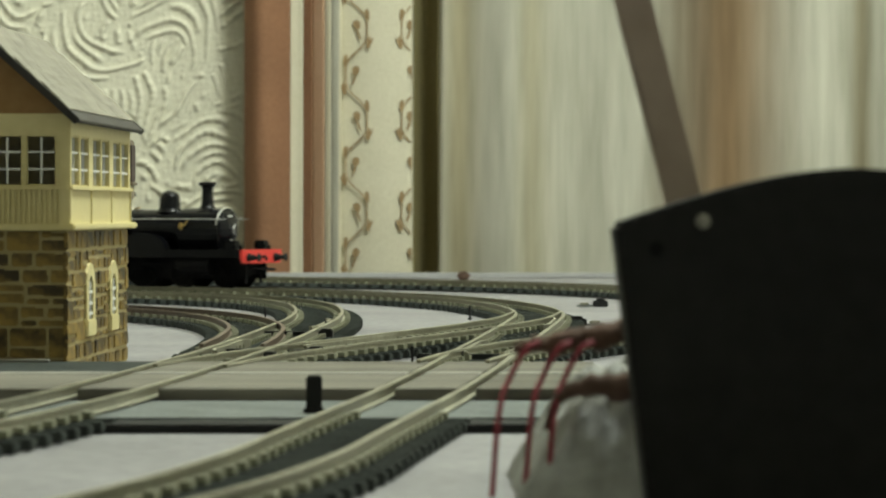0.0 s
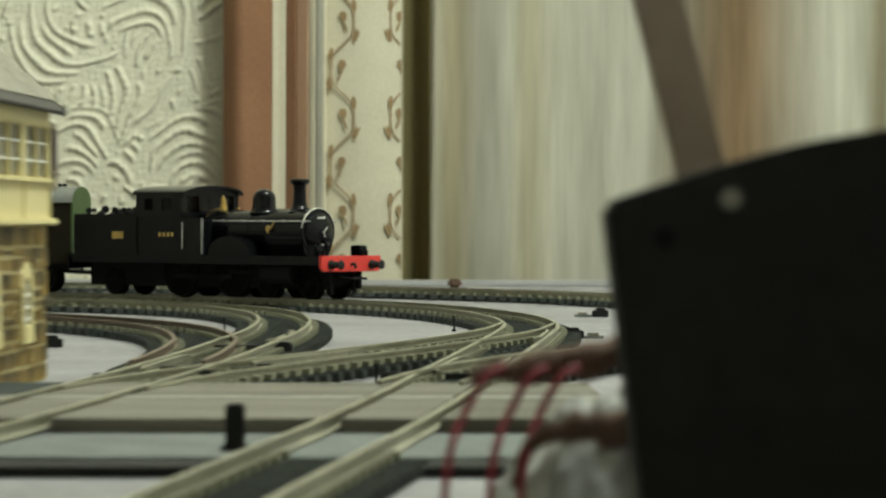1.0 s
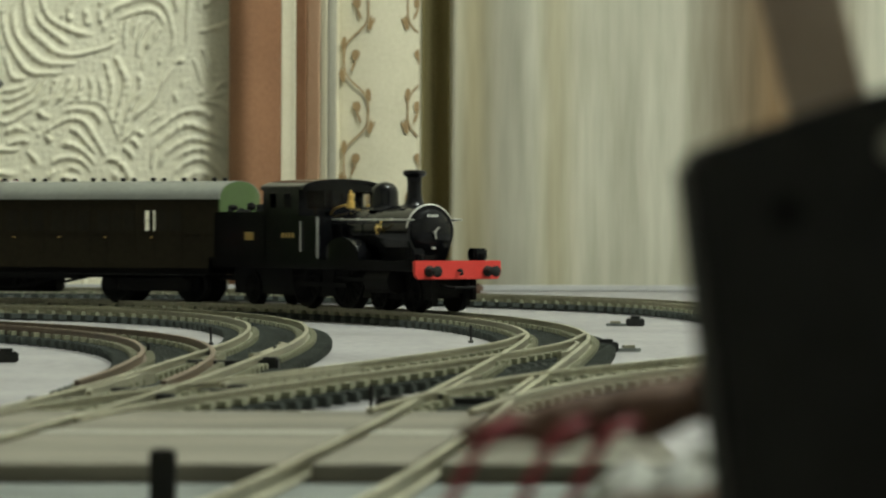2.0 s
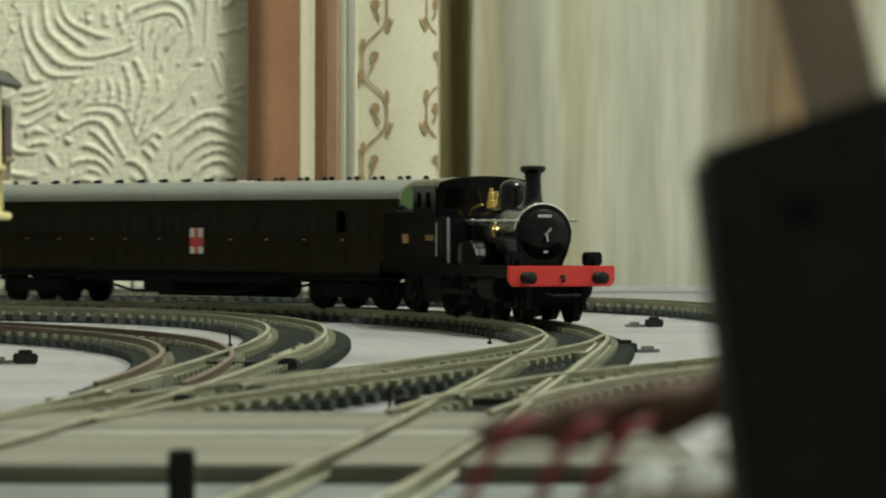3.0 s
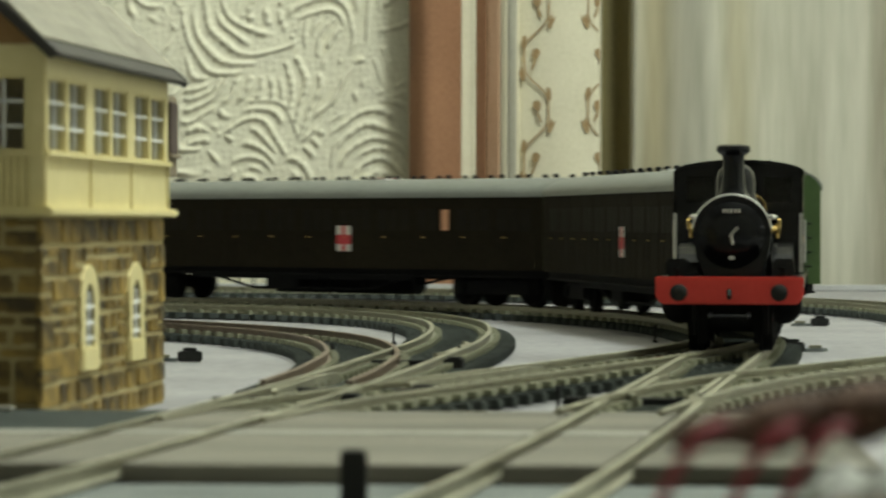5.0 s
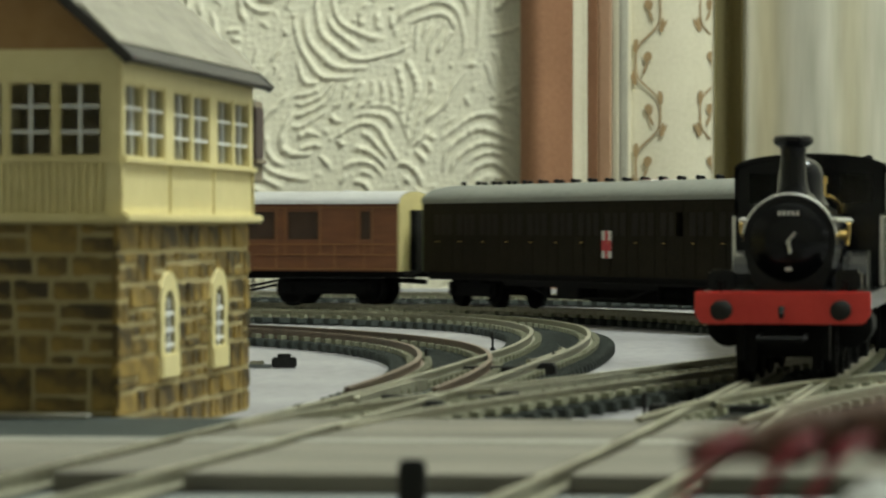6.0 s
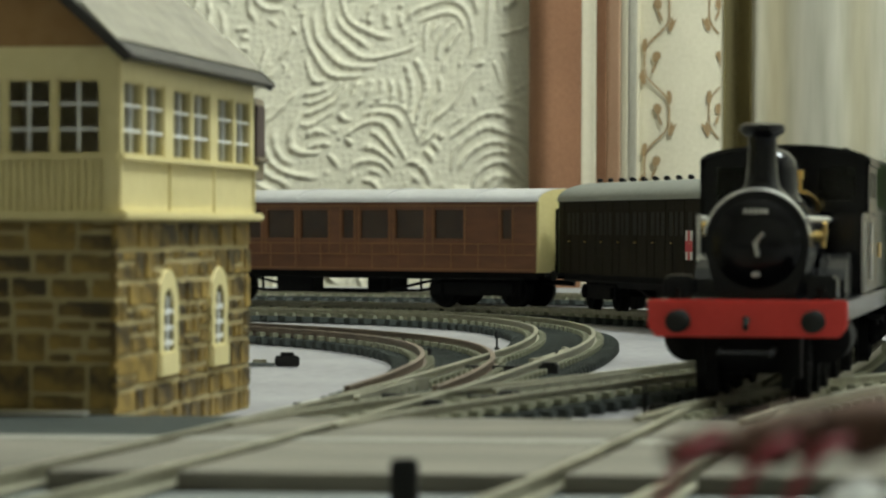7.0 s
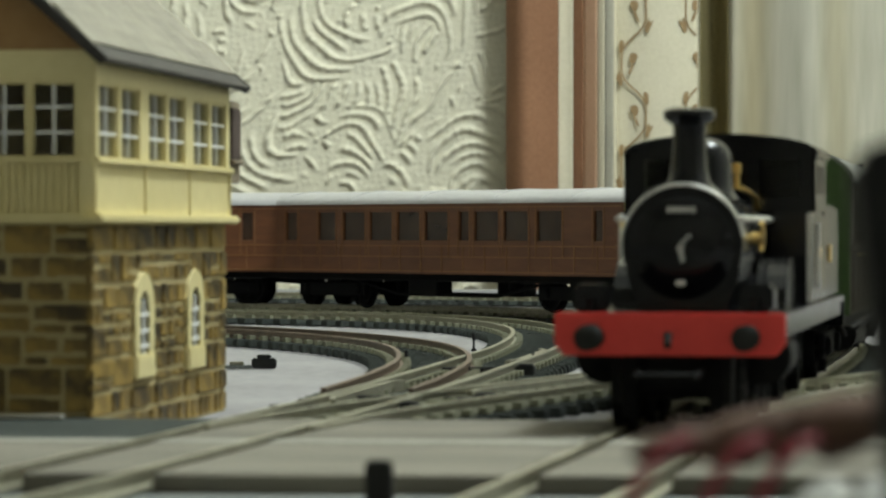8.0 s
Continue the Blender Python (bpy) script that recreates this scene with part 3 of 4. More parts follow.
# ---- the signal box ----
def signal_box():
    top = thing("signal_box", "model signal box with stone base and cream glazed upper storey", "signal box", m=pose(-0.0918, 0.553, 0.0, 0, 0, -3.3))
    W, L, Z1, Z2 = 47.0, 110.0, 36.0, 64.0   # the box runs from x = -W to 0 and y = 0 to L
    part("core", block(B(), -W + 0.8, -0.8, 0.8, L - 0.8, 0, Z1), MORTAR, top)
    rng = random.Random(4)
    stones = {}

    def stone(w, h):
        key = (round(w), round(h))
        if key not in stones:
            bm = block(B(), -key[0] / 2 + 0.3, key[0] / 2 - 0.3, -0.2, 0.75, -key[1] / 2 + 0.3, key[1] / 2 - 0.3, 0.3)
            bmesh.ops.scale(bm, vec=(0.001,) * 3, verts=bm.verts)
            me = bpy.data.meshes.new("stone")
            bm.to_mesh(me)
            bm.free()
            me.materials.append(STONE)
            stones[key] = me
        return stones[key]

    def face(length, m, holes, courses, widths):
        z = 0.0
        while z < Z1 - 0.5:
            h = min(rng.choice(courses), Z1 - z)
            if Z1 - z - h < 3:
                h = Z1 - z
            x = 0.0
            while x < length - 0.5:
                w = min(rng.uniform(*widths), length - x)
                if length - x - w < 4:
                    w = length - x
                k = rng.choice((1, 2, 2)) if h > 5 else 1
                heights = [h * f for f in {1: (1,), 2: rng.choice(((0.36, 0.64), (0.6, 0.4))), 3: (0.3, 0.36, 0.34)}[k]]
                low = z
                for e in heights:
                    cuts = sorted(rng.uniform(0.35, 0.65) * w for _ in range(1 if w > 9 and rng.random() < 0.55 else 0))
                    for a, b in zip([0] + cuts, cuts + [w]):
                        a, b = x + a, b - a
                        if not any(a + b > q[0] and a < q[1] and low + e > q[2] and low < q[3] for q in holes):
                            key = (max(1, round(b)), max(1, round(e)))
                            piece("stone", stone(*key), top, m @ pose((a + b / 2) / 1000, 0, (low + e / 2) / 1000, rng.uniform(-2, 2), 0, rng.uniform(-1.5, 1.5)) @ Matrix.Diagonal((b / key[0], rng.uniform(0.8, 1.15), e / key[1], 1)))
                    low += e
                x += w
            z += h
    arches = (37.0, 79.0)
    face(L, pose(-0.0012, 0, 0, 0, 0, 90) @ pose(0, 0, 0, 0, 0, 0) @ Matrix.Diagonal((1, -1, 1, 1)), [], (3.2, 4.2, 5.4, 6.6), (8, 17))
    face(W, pose(-W / 1000, 0.0012, 0) @ Matrix.Diagonal((1, -1, 1, 1)), [], (3.8, 5.2, 7.6), (4.5, 10.5))
    for q in arches:
        half_round = np.linspace(0.25, math.pi - 0.25, 7)
        right = [(7.4, 9.6), (7.4, 12), (6.9, 14), (7.4, 16), (6.9, 18), (7.4, 20.6)]
        outer = [(-u, v) for u, v in right[:1]] + right + [(7.4 * math.cos(a), 20.6 + 7.1 * math.sin(a)) for a in half_round] + [(-u, v) for u, v in right[:0:-1]]
        side = [(3.6, 13.6), (3.7, 14.5), (3.7, 16), (3.7, 18), (3.7, 20), (3.7, 21)]
        inner = [(-u, v) for u, v in side[:1]] + side + [(3.7 * math.cos(a), 21 + 3.5 * math.sin(a)) for a in half_round] + [(-u, v) for u, v in side[:0:-1]]
        bm = B()
        ring_plate(bm, [(u + q, v) for u, v in outer], [(u + q, v) for u, v in inner], -1.0, 0.05)
        win = part("arched_window", bm, CREAM, top, "arched window in a cream stone surround")
        bm = extrude(B(), [(u + q, v) for u, v in inner], -0.62, -0.42, "X")
        part("pane", bm, PANE, win)
        bm = block(B(), -0.4, -0.1, q - 0.5, q + 0.5, 13.6, 23)
        for v in (15.0, 17.6, 20.4):
            block(bm, -0.4, -0.12, q - 3.7, q + 3.7, v - 0.4, v + 0.4)
        part("glazing_bar", bm, SASH, win)
        part("sill", block(B(), -0.5, 0.4, q - 6.9, q + 6.9, 9.4, 13.5, 0.25), CREAM, win)
    # string course and upper storey
    part("string_course", block(B(), -W - 1.8, 1.8, -1.8, L + 1.8, Z1, Z1 + 1.6, 0.4), CREAM, top)
    part("floor_slab", block(B(), -W + 1, -1, 1, L - 1, Z1 + 1.6, Z1 + 2.4), INTERIOR, top)

    def upper(length, windows, m, boards):
        """One wall of the upper storey, drawn in the x-z plane with its outside to -y."""
        z0, z1, s0, s1 = Z1 + 1.6, Z2, 46.6, 58.9
        wall = part("wall", B(), CREAM, top)
        bm = B()
        block(bm, 0, length, -0.0, 1.6, z0, s0)
        block(bm, 0, length, -0.02, 1.6, s1, z1)
        edges = [0] + [e for w in windows for e in w] + [length]
        for a, b in zip(edges[::2], edges[1::2]):
            if b - a > 0.1:
                block(bm, a, b, -0.04, 1.6, s0, s1)
        part("sill_rail", block(B(), 0, length, -1.0, 0, s0 - 0.9, s0 + 0.15, 0.2), CREAM, wall)
        if boards:
            strips = [(1.0 + 1.25 * i, 0.62, 0.5) for i in range(int((length - 2) / 1.25))]
        else:
            strips = [(0.2 + i * (length - 1.2) / 3, 0.9, 0.35) for i in range(4)]
        for x, w, d in strips:
            part("board" if boards else "panel_strip", block(B(), x, x + w, -d, 0, z0, s0 - 0.95), CREAM, wall)
        bmesh.ops.scale(bm, vec=(0.001,) * 3, verts=bm.verts)
        bm.to_mesh(wall.data)
        bm.free()
        wall.matrix_basis = m
        for a, b in windows:
            sash = part("window", ring_box(B(), a, b, s0, s1, 0.4, 0.3, 1.1), CREAM, top)
            sash.matrix_basis = m
            bm = B()
            block(bm, (a + b) / 2 - 0.22, (a + b) / 2 + 0.22, 0.25, 0.85, s0 + 0.6, s1 - 0.6)
            for k in (1, 2):
                v = s0 + (s1 - s0) * k / 3
                block(bm, a + 0.6, b - 0.6, 0.2, 0.9, v - 0.25, v + 0.25)
            part("glazing_bar", bm, SASH, sash)
            part("pane", block(B(), a + 0.55, b - 0.55, 0.95, 1.05, s0 + 0.55, s1 - 0.55), GLASS, sash).visible_shadow = False
    mside = Matrix(((0, -1, 0, 0), (1, 0, 0, 0), (0, 0, 1, 0), (0, 0, 0, 1)))
    third = L / 3
    upper(L, [(third * i + o, third * i + o + 13.6) for i in range(3) for o in (3.6, 19.6)], mside, False)
    upper(W, [(W - 2.9 - 7.5 - k * 8.2, W - 2.9 - k * 8.2) for k in (4, 3, 2, 1, 0)], pose(-W / 1000, 0, 0), True)
    part("rear_wall", block(B(), -W, 0, L - 1.6, L, Z1 + 1.6, Z2), CREAM, top)
    part("far_wall", block(B(), -W, -W + 1.6, 1.6, L - 1.6, Z1 + 1.6, Z2), CREAM, top)
    part("corner_post", block(B(), -2.0, 0.5, -0.5, 2.0, Z1 + 1.6, Z2 - 0.05, 0.3), CREAM, top)
    part("lever_frame", block(B(), -W + 14, -W + 22, 8, L - 8, Z1 + 2.4, Z1 + 9, 0.8), INTERIOR, top)
    # gables and roof
    mid, ridge = -W / 2, Z2 + 21
    for y in (0.4, L - 1.9):
        part("gable", extrude(B(), [(-W, Z2), (0, Z2), (mid, ridge - 1.5)], y, y + 1.4, "Y"), GABLE, top, "brown boarded gable, shade included in its colour")
    run = W / 2 + 2.6
    pitch = math.degrees(math.atan2(ridge - Z2, W / 2))
    drop = 2.6 * math.tan(radians(pitch))
    slope = math.hypot(run, ridge - Z2 + drop)
    for s in (1, -1):
        m = pose(mid / 1000, 0, ridge / 1000) @ (pose(0, 0, 0, 0, pitch, 0) if s > 0 else pose(0, 0, 0, 0, 0, 180) @ pose(0, 0, 0, 0, pitch, 0) @ pose(0, -L / 1000, 0))
        deck = part("roof", block(B(), 0, slope, -4, L + 4, 0.0, 1.0), DARK_TRIM, top)
        deck.matrix_basis = m
        if s > 0:
            bm = block(B(), -2.6, 2.6, -2.9, 2.9, 0, 0.55, 0.12)
            bmesh.ops.scale(bm, vec=(0.001,) * 3, verts=bm.verts)
            me = bpy.data.meshes.new("slate")
            bm.to_mesh(me)
            bm.free()
            me.materials.append(SLATE)
            rows_, cols_ = int(slope / 4.4), int((L + 8) / 5.9)
            for i in range(rows_):
                for j in range(cols_):
                    y = -4 + 2.95 + j * 5.9 + (2.0 if i % 2 else 0) - 0.9
                    piece("slate", me, top, m @ pose((2.4 + i * 4.4) / 1000, y / 1000, 0.0010, rng.uniform(-0.6, 0.6), 4.0, 0))
        else:
            part("slates", block(B(), 0, slope, -4, L + 4, 1.0, 1.6, 0.2), SLATE, top).matrix_basis = m
        for y in (-5.2, L + 4):
            part("bargeboard", block(B(), 0, slope, y, y + 1.2, -0.5, 1.2, 0.2), DARK_TRIM, top).matrix_basis = m
    part("ridge_tile", rod(B(), (mid, -5, ridge + 0.9), (mid, L + 5, ridge + 0.9), 1.2, seg=10), SLATE, top)
    part("gutter", block(B(), 2.0, 3.4, -4.5, L + 4.5, Z2 - drop + 0.2, Z2 - drop + 0.9, 0.25), DARK_TRIM, top)
    # porch at the far end
    porch = part("porch", block(B(), -16, -0.5, L, L + 13, 44, 60, 0.3), PORCH, top, "weathered grey-brown boarded porch")
    part("window", block(B(), -0.8, 0.0, L + 3, L + 11.5, 48.6, 58.6, 0.2), INTERIOR, porch)
    part("sill", block(B(), -0.8, 0.5, L + 2, L + 12.5, 47.6, 48.5, 0.2), PORCH, porch)
    return top


def ring_plate(bm, outer, inner, x0, x1):
    """A flat surround with a hole, drawn in the y-z plane."""
    rings = [[bm.verts.new((x, u, v)) for u, v in pts] for x, pts in ((x0, outer), (x1, outer), (x1, inner), (x0, inner))]
    n = len(outer)
    for a, b in zip(rings, rings[1:] + rings[:1]):
        for i in range(n):
            bm.faces.new((a[i], a[(i + 1) % n], b[(i + 1) % n], b[i]))
    bmesh.ops.recalc_face_normals(bm, faces=bm.faces)
    return bm


def ring_box(bm, x0, x1, z0, z1, w, y0, y1):
    block(bm, x0, x1, y0, y1, z0, z0 + w)
    block(bm, x0, x1, y0, y1, z1 - w, z1)
    block(bm, x0, x0 + w, y0, y1, z0 + w, z1 - w)
    block(bm, x1 - w, x1, y0, y1, z0 + w, z1 - w)
    return bm


signal_box()


# ---- the train (x forward from the coupling end, z from the rail head) ----
def wheel(parent, x, y, r, spokes, name="wheel"):
    bm = B()
    lathe(bm, [(r + 0.9, -0.5), (r + 0.9, 0.1), (r, 0.3), (r, 2.2)], (0, 0, 0), "Y", 28)
    s = 1 if y > 0 else -1
    ob = part(name, bm, FRAME, parent, smooth_angle=40)
    ob.matrix_basis = pose(x / 1000, y / 1000, r / 1000) @ Matrix.Diagonal((1, s, 1, 1))
    bm = B()
    for k in range(spokes):
        a = math.pi * 2 * k / spokes
        rod(bm, (1.2 * math.cos(a), 2.5, 1.2 * math.sin(a)), (r * 0.86 * math.cos(a), 2.5, r * 0.86 * math.sin(a)), 0.4, 0.32, 6)
    rod(bm, (0, 2.1, 0), (0, 3.0, 0), 1.5, seg=12)
    part("spokes", bm, FRAME, ob)
    bm = lathe(B(), [(r, 2.2), (r, 2.6), (r - 0.9, 2.6), (r - 0.9, 2.2)], (0, 0, 0), "Y", 28)
    part("tyre", bm, FRAME, ob, "", 40)
    return ob


def locomotive():
    top = thing("tank_locomotive", "black model tank locomotive with red buffer beam and tall chimney", "locomotive")
    # the front of the buffer beam is x = 0
    part("frames", block(block(B(), -150, -3, -9, -7.6, 4, 16), -150, -3, 7.6, 9, 4, 16), FRAME, top)
    part("frame_stretcher", block(B(), -130, -6, -7.5, 7.5, 6, 15.5), FRAME, top)
    outline = [(-17, 16.2), (17, 16.2), (17, 17.4), (-17, 17.4)]
    part("footplate", extrude(B(), outline, -155, -1.2, "X"), LOCO, top)
    part("valance", block(block(B(), -154, -2, -16.6, -15.8, 13.8, 16.2), -154, -2, 15.8, 16.6, 13.8, 16.2), LOCO, top)
    bm = extrude(B(), [(-17.2, 17.6), (17.2, 17.6), (17.2, 13.0), (15.8, 11.2), (-15.8, 11.2), (-17.2, 13.0)], -1.6, 0, "X")
    bmesh.ops.bevel(bm, geom=list(bm.edges), offset=0.25, segments=2, affect="EDGES")
    beam = part("buffer_beam", bm, RED, top, "red front buffer beam")
    for y in (-11.6, 11.6):
        bm = B()
        lathe(bm, [(1.9, -0.1), (1.9, 0.5), (1.5, 0.9), (1.3, 3.0), (0.8, 3.1), (0.8, 5.2), (1.85, 5.3), (1.95, 5.7), (1.3, 6.1), (0.2, 6.2)], (0, y, 14.0), "X", 22)
        part("buffer", bm, BLACK, top, "black sprung buffer", 35)
    part("rear_beam", block(B(), -156.6, -155, -17, 17, 11.4, 17.5, 0.3), LOCO, top)
    part("coupling_hook", tube(B(), [(0, 0, 14.2), (2.0, 0, 14.4), (2.6, 0, 13.4), (1.8, 0, 12.8)], 0.55), BLACK, beam)
    bm = tube(B(), [(-4, -4.5, 9), (3.5, -4.5, 8.4), (4.5, -4.2, 8.4), (4.5, 4.2, 8.4), (3.5, 4.5, 8.4), (-4, 4.5, 9)], 0.55)
    part("coupling_bar", bm, FRAME, top)
    for y in (-6.5, 6.5):
        part("guard_iron", block(B(), -5.0, -4.4, y - 1, y + 1, 2.0, 11.5), FRAME, top)
    # smokebox and boiler
    zc, r = 27.4, 9.3
    saddle = [(-6.4, 17.3), (6.4, 17.3), (7.2, 19.2), (8.4, 22.0), (9.3, 27.4), (-9.3, 27.4), (-8.4, 22.0), (-7.2, 19.2)]
    part("smokebox_saddle", extrude(B(), saddle, -41.5, -19.6, "X"), LOCO, top)
    sb = part("smokebox", lathe(B(), [(r, 0), (r, 22.5)], (-34.5, 0, zc), "X", 40), LOCO, top, smooth_angle=40)
    sb.location.x = -0.007
    part("wrapper_rim", tube(B(), [(-12.4, (r + 0.05) * math.cos(a), zc + (r + 0.05) * math.sin(a)) for a in np.linspace(0.15, math.pi - 0.15, 25)], 0.42), STEEL, sb, "polished steel smokebox rim")
    part("smokebox_door", lathe(B(), [(8.0, 0), (7.9, 0.6), (6.6, 1.4), (4.2, 2.0), (1.5, 2.3), (0.2, 2.35)], (-12.1, 0, zc - 0.2), "X", 36), LOCO, sb, "glossy black dished smokebox door", 35)
    part("number_plate", block(B(), -10.9, -10.4, -2.5, 2.5, zc + 4.9, zc + 6.3, 0.1), BLACK, sb)
    bm = B()
    for k in range(5):
        block(bm, -10.42, -10.3, -2.15 + k * 0.9, -1.55 + k * 0.9, zc + 5.15, zc + 6.05)
    part("plate_bars", bm, WHITE, sb)
    bm = tube(B(), [(-9.7, 0, zc - 0.2), (-8.6, 0, zc - 0.2)], 0.5)
    tube(bm, [(-8.7, -0.1, zc - 0.1), (-8.5, 1.5, zc + 1.7)], 0.35)
    tube(bm, [(-8.9, 0.0, zc - 0.3), (-8.7, 0.4, zc - 2.4)], 0.35)
    part("door_dart", bm, STEEL, sb, "bright steel door handle")
    part("door_lamp_iron", block(B(), -10.3, -9.3, -0.7, 0.7, zc - 6.0, zc - 5.2, 0.1), STEEL, sb)
    for y in (-8.3, 8.3):
        bm = B()
        for v in (-3, 3):
            tube(bm, [(-11.9, y * 0.93, zc + v * 0.6), (-11.0, y * 0.8, zc + v * 0.5)], 0.35)
        part("door_hinge", bm, LOCO, sb)
    boiler = part("boiler", lathe(B(), [(8.7, 0), (8.7, 50)], (-84, 0, zc - 0.1), "X", 40), LOCO, top, smooth_angle=40)
    for x in (-36, -52, -67):
        part("boiler_band", tube(B(), [(x, 8.75 * math.cos(a), zc - 0.1 + 8.75 * math.sin(a)) for a in np.linspace(-0.5, math.pi + 0.5, 25)], 0.16), LOCO, boiler)
    part("chimney", lathe(B(), [(5.6, 0), (4.6, 0.7), (3.3, 2.0), (2.8, 4.0), (2.55, 9.0), (2.7, 11.0), (3.7, 11.6), (4.2, 12.3), (4.0, 13.2), (3.1, 13.6), (2.4, 13.5), (2.2, 9.0), (0.1, 8.9)], (-30, 0, 35.4), "Z", 30), LOCO, top, "tall black chimney with a flared cap", 35)
    part("dome", lathe(B(), [(6.2, 0), (5.4, 0.8), (4.9, 2.4), (4.8, 6.0), (4.4, 7.8), (3.2, 9.2), (1.6, 9.9), (0.2, 10.1)], (-51, 0, 34.9), "Z", 28), LOCO, top, "rounded black steam dome", 40)
    bm = B()
    lathe(bm, [(1.7, 0), (1.5, 3), (1.1, 3.2), (1.1, 5.5), (0.7, 5.8), (0.6, 7.0), (0.1, 7.2)], (-76, 0, 35.2), "Z", 14)
    part("safety_valve", bm, BRASS, top, "brass safety valve", 40)
    bm = tube(B(), [(-79, -6.6, 33.4), (-77, -6.4, 35.3), (-74, -5.6, 36.3), (-71, -4.6, 36.9)], 0.45)
    part("injector_pipe", bm, BRASS, top, "bent brass pipe")
    part("injector_pipe", tube(B(), [(-79, 6.6, 33.4), (-77, 6.4, 35.3), (-74, 5.6, 36.3), (-71, 4.6, 36.9)], 0.45), BRASS, top, "bent brass pipe")
    for y in (-9.6, 9.6):
        s = 1 if y > 0 else -1
        rail = part("handrail", tube(B(), [(-80, y, 31.6), (-14, y, 31.6)], 0.3), STEEL, top, "thin steel boiler handrail")
        for x in (-78, -66, -54, -42, -30, -18):
            part("knob", lathe(B(), [(0.2, -0.6), (0.6, -0.2), (0.6, 0.3), (0.2, 0.7)], (x, y - s * 0.3, 31.6), "Y", 8), STEEL, rail)
        bm = B()
        rod(bm, (-38, s * 8.2, 28.5), (-38, s * 11.0, 28.5), 1.0, seg=10)
        tube(bm, [(-38, s * 10.6, 28.5), (-35.5, s * 11.0, 28.9), (-34, s * 11.0, 31.0)], 0.4)
        rod(bm, (-38, s * 10.4, 26.5), (-38, s * 10.4, 30.0), 0.5, seg=8)
        part("clack_valve", bm, BRASS, top, "brass boiler feed valve")
        part("sand_box", block(B(), -11, -5.5, y * 1.3 - 2.6, y * 1.3 + 2.6, 17.4, 21.8, 0.6), LOCO, top)
        bm = block(B(), -4.6, -3.2, s * 12.3 - 0.4, s * 12.3 + 0.4, 17.4, 19.6)
        block(bm, -4.4, -3.6, s * 12.3 - 0.9, s * 12.3 + 0.9, 19.2, 19.7)
        part("lamp_iron", bm, FRAME, top)
        part("splasher", extrude(B(), [(a, b) for a, b in [(-13, 17.4)] + [(13 * math.cos(t), 17.4 + 8.0 * math.sin(t)) for t in np.linspace(math.pi - 0.1, 0.1, 11)] + [(13, 17.4)]], min(s * 9.0, s * 14.0), max(s * 9.0, s * 14.0), "Y"), LOCO, top).location.x = -0.058
        part("cylinder", lathe(B(), [(4.4, 0), (4.4, 17), (3.6, 17.4), (0.3, 17.5)], (-37, s * 12.2, 10.5), "X", 20), FRAME, top, smooth_angle=40)
        # side tank, with its pale front edge
        tank = part("side_tank", block(B(), -112, -72, min(s * 9.4, s * 16.2), max(s * 9.4, s * 16.2), 17.4, 33.0, 0.5), LOCO, top)
        part("tank_edge", block(B(), -72.1, -71.5, s * 15.9 - 0.4, s * 15.9 + 0.4, 17.8, 32.6), STEEL, tank, "pale tank front beading")
        bm = B()
        for k in range(4):
            block(bm, -98.5 + k * 2.6, -97 + k * 2.6, s * 16.22 - 0.08, s * 16.22 + 0.08, 25.0, 26.8)
        part("tank_number_bars", bm, BRASS, tank)
        part("bunker_plate", block(B(), -128, -121, s * 16.2 - 0.1, s * 16.2 + 0.15, 24, 27), BRASS, top, "small brass works plate")
        # cab side with its opening
        bm = block(B(), -112, -106.5, s * 16.2 - 0.7, s * 16.2, 33, 43.4)
        block(bm, -101.5, -95.5, s * 16.2 - 0.7, s * 16.2, 33, 43.4)
        block(bm, -90, -84, s * 16.2 - 0.7, s * 16.2, 33, 43.4)
        block(bm, -112, -84, s * 16.2 - 0.72, s * 16.2 + 0.02, 41.0, 43.4)
        block(bm, -112, -84, s * 16.2 - 0.72, s * 16.2 + 0.02, 33, 36.0)
        part("cab_side", bm, LOCO, top)
        part("cab_handrail", tube(B(), [(-83.2, s * 16.7, 20), (-83.2, s * 16.7, 31)], 0.3), STEEL, top)
    # cab front with two openings, and the back
    roof_line = [(16.7 * math.cos(a), 43.2 + 3.2 * math.sin(a)) for a in np.linspace(0, math.pi, 15)]
    gable = [(-16.1, 42.0), (16.1, 42.0)] + [(u * 0.95, v - 0.2) for u, v in roof_line]
    bm = B()
    block(bm, -85, -84, -16.1, 16.1, 33.0, 35.4)
    for a, b in ((-16.1, -13.6), (-6.4, 6.4), (13.6, 16.1)):
        block(bm, -85, -84, a, b, 35.4, 42.0)
    spectacle = part("cab_front", extrude(bm, gable, -85, -84, "X"), LOCO, top)
    for s in (-1, 1):
        part("spectacle_glass", block(B(), -84.6, -84.5, min(s * 6.3, s * 13.7), max(s * 6.3, s * 13.7), 35.3, 42.1), GLASS, spectacle).visible_shadow = False
    part("cab_back", extrude(block(B(), -112, -111, -16.1, 16.1, 33.0, 42.0), gable, -112, -111, "X"), LOCO, top)
    bm = extrude(B(), roof_line + [(u, v - 0.9) for u, v in roof_line[::-1]], -114.5, -81.5, "X")
    part("cab_roof", bm, LOCO, top, "shallow arched black cab roof", 30)
    part("cab_floor", block(B(), -112, -85, -15.5, 15.5, 17.5, 20), FRAME, top)
    part("firebox", block(B(), -90, -78, -8.7, 8.7, 17.4, 34.5, 2.5), LOCO, top)
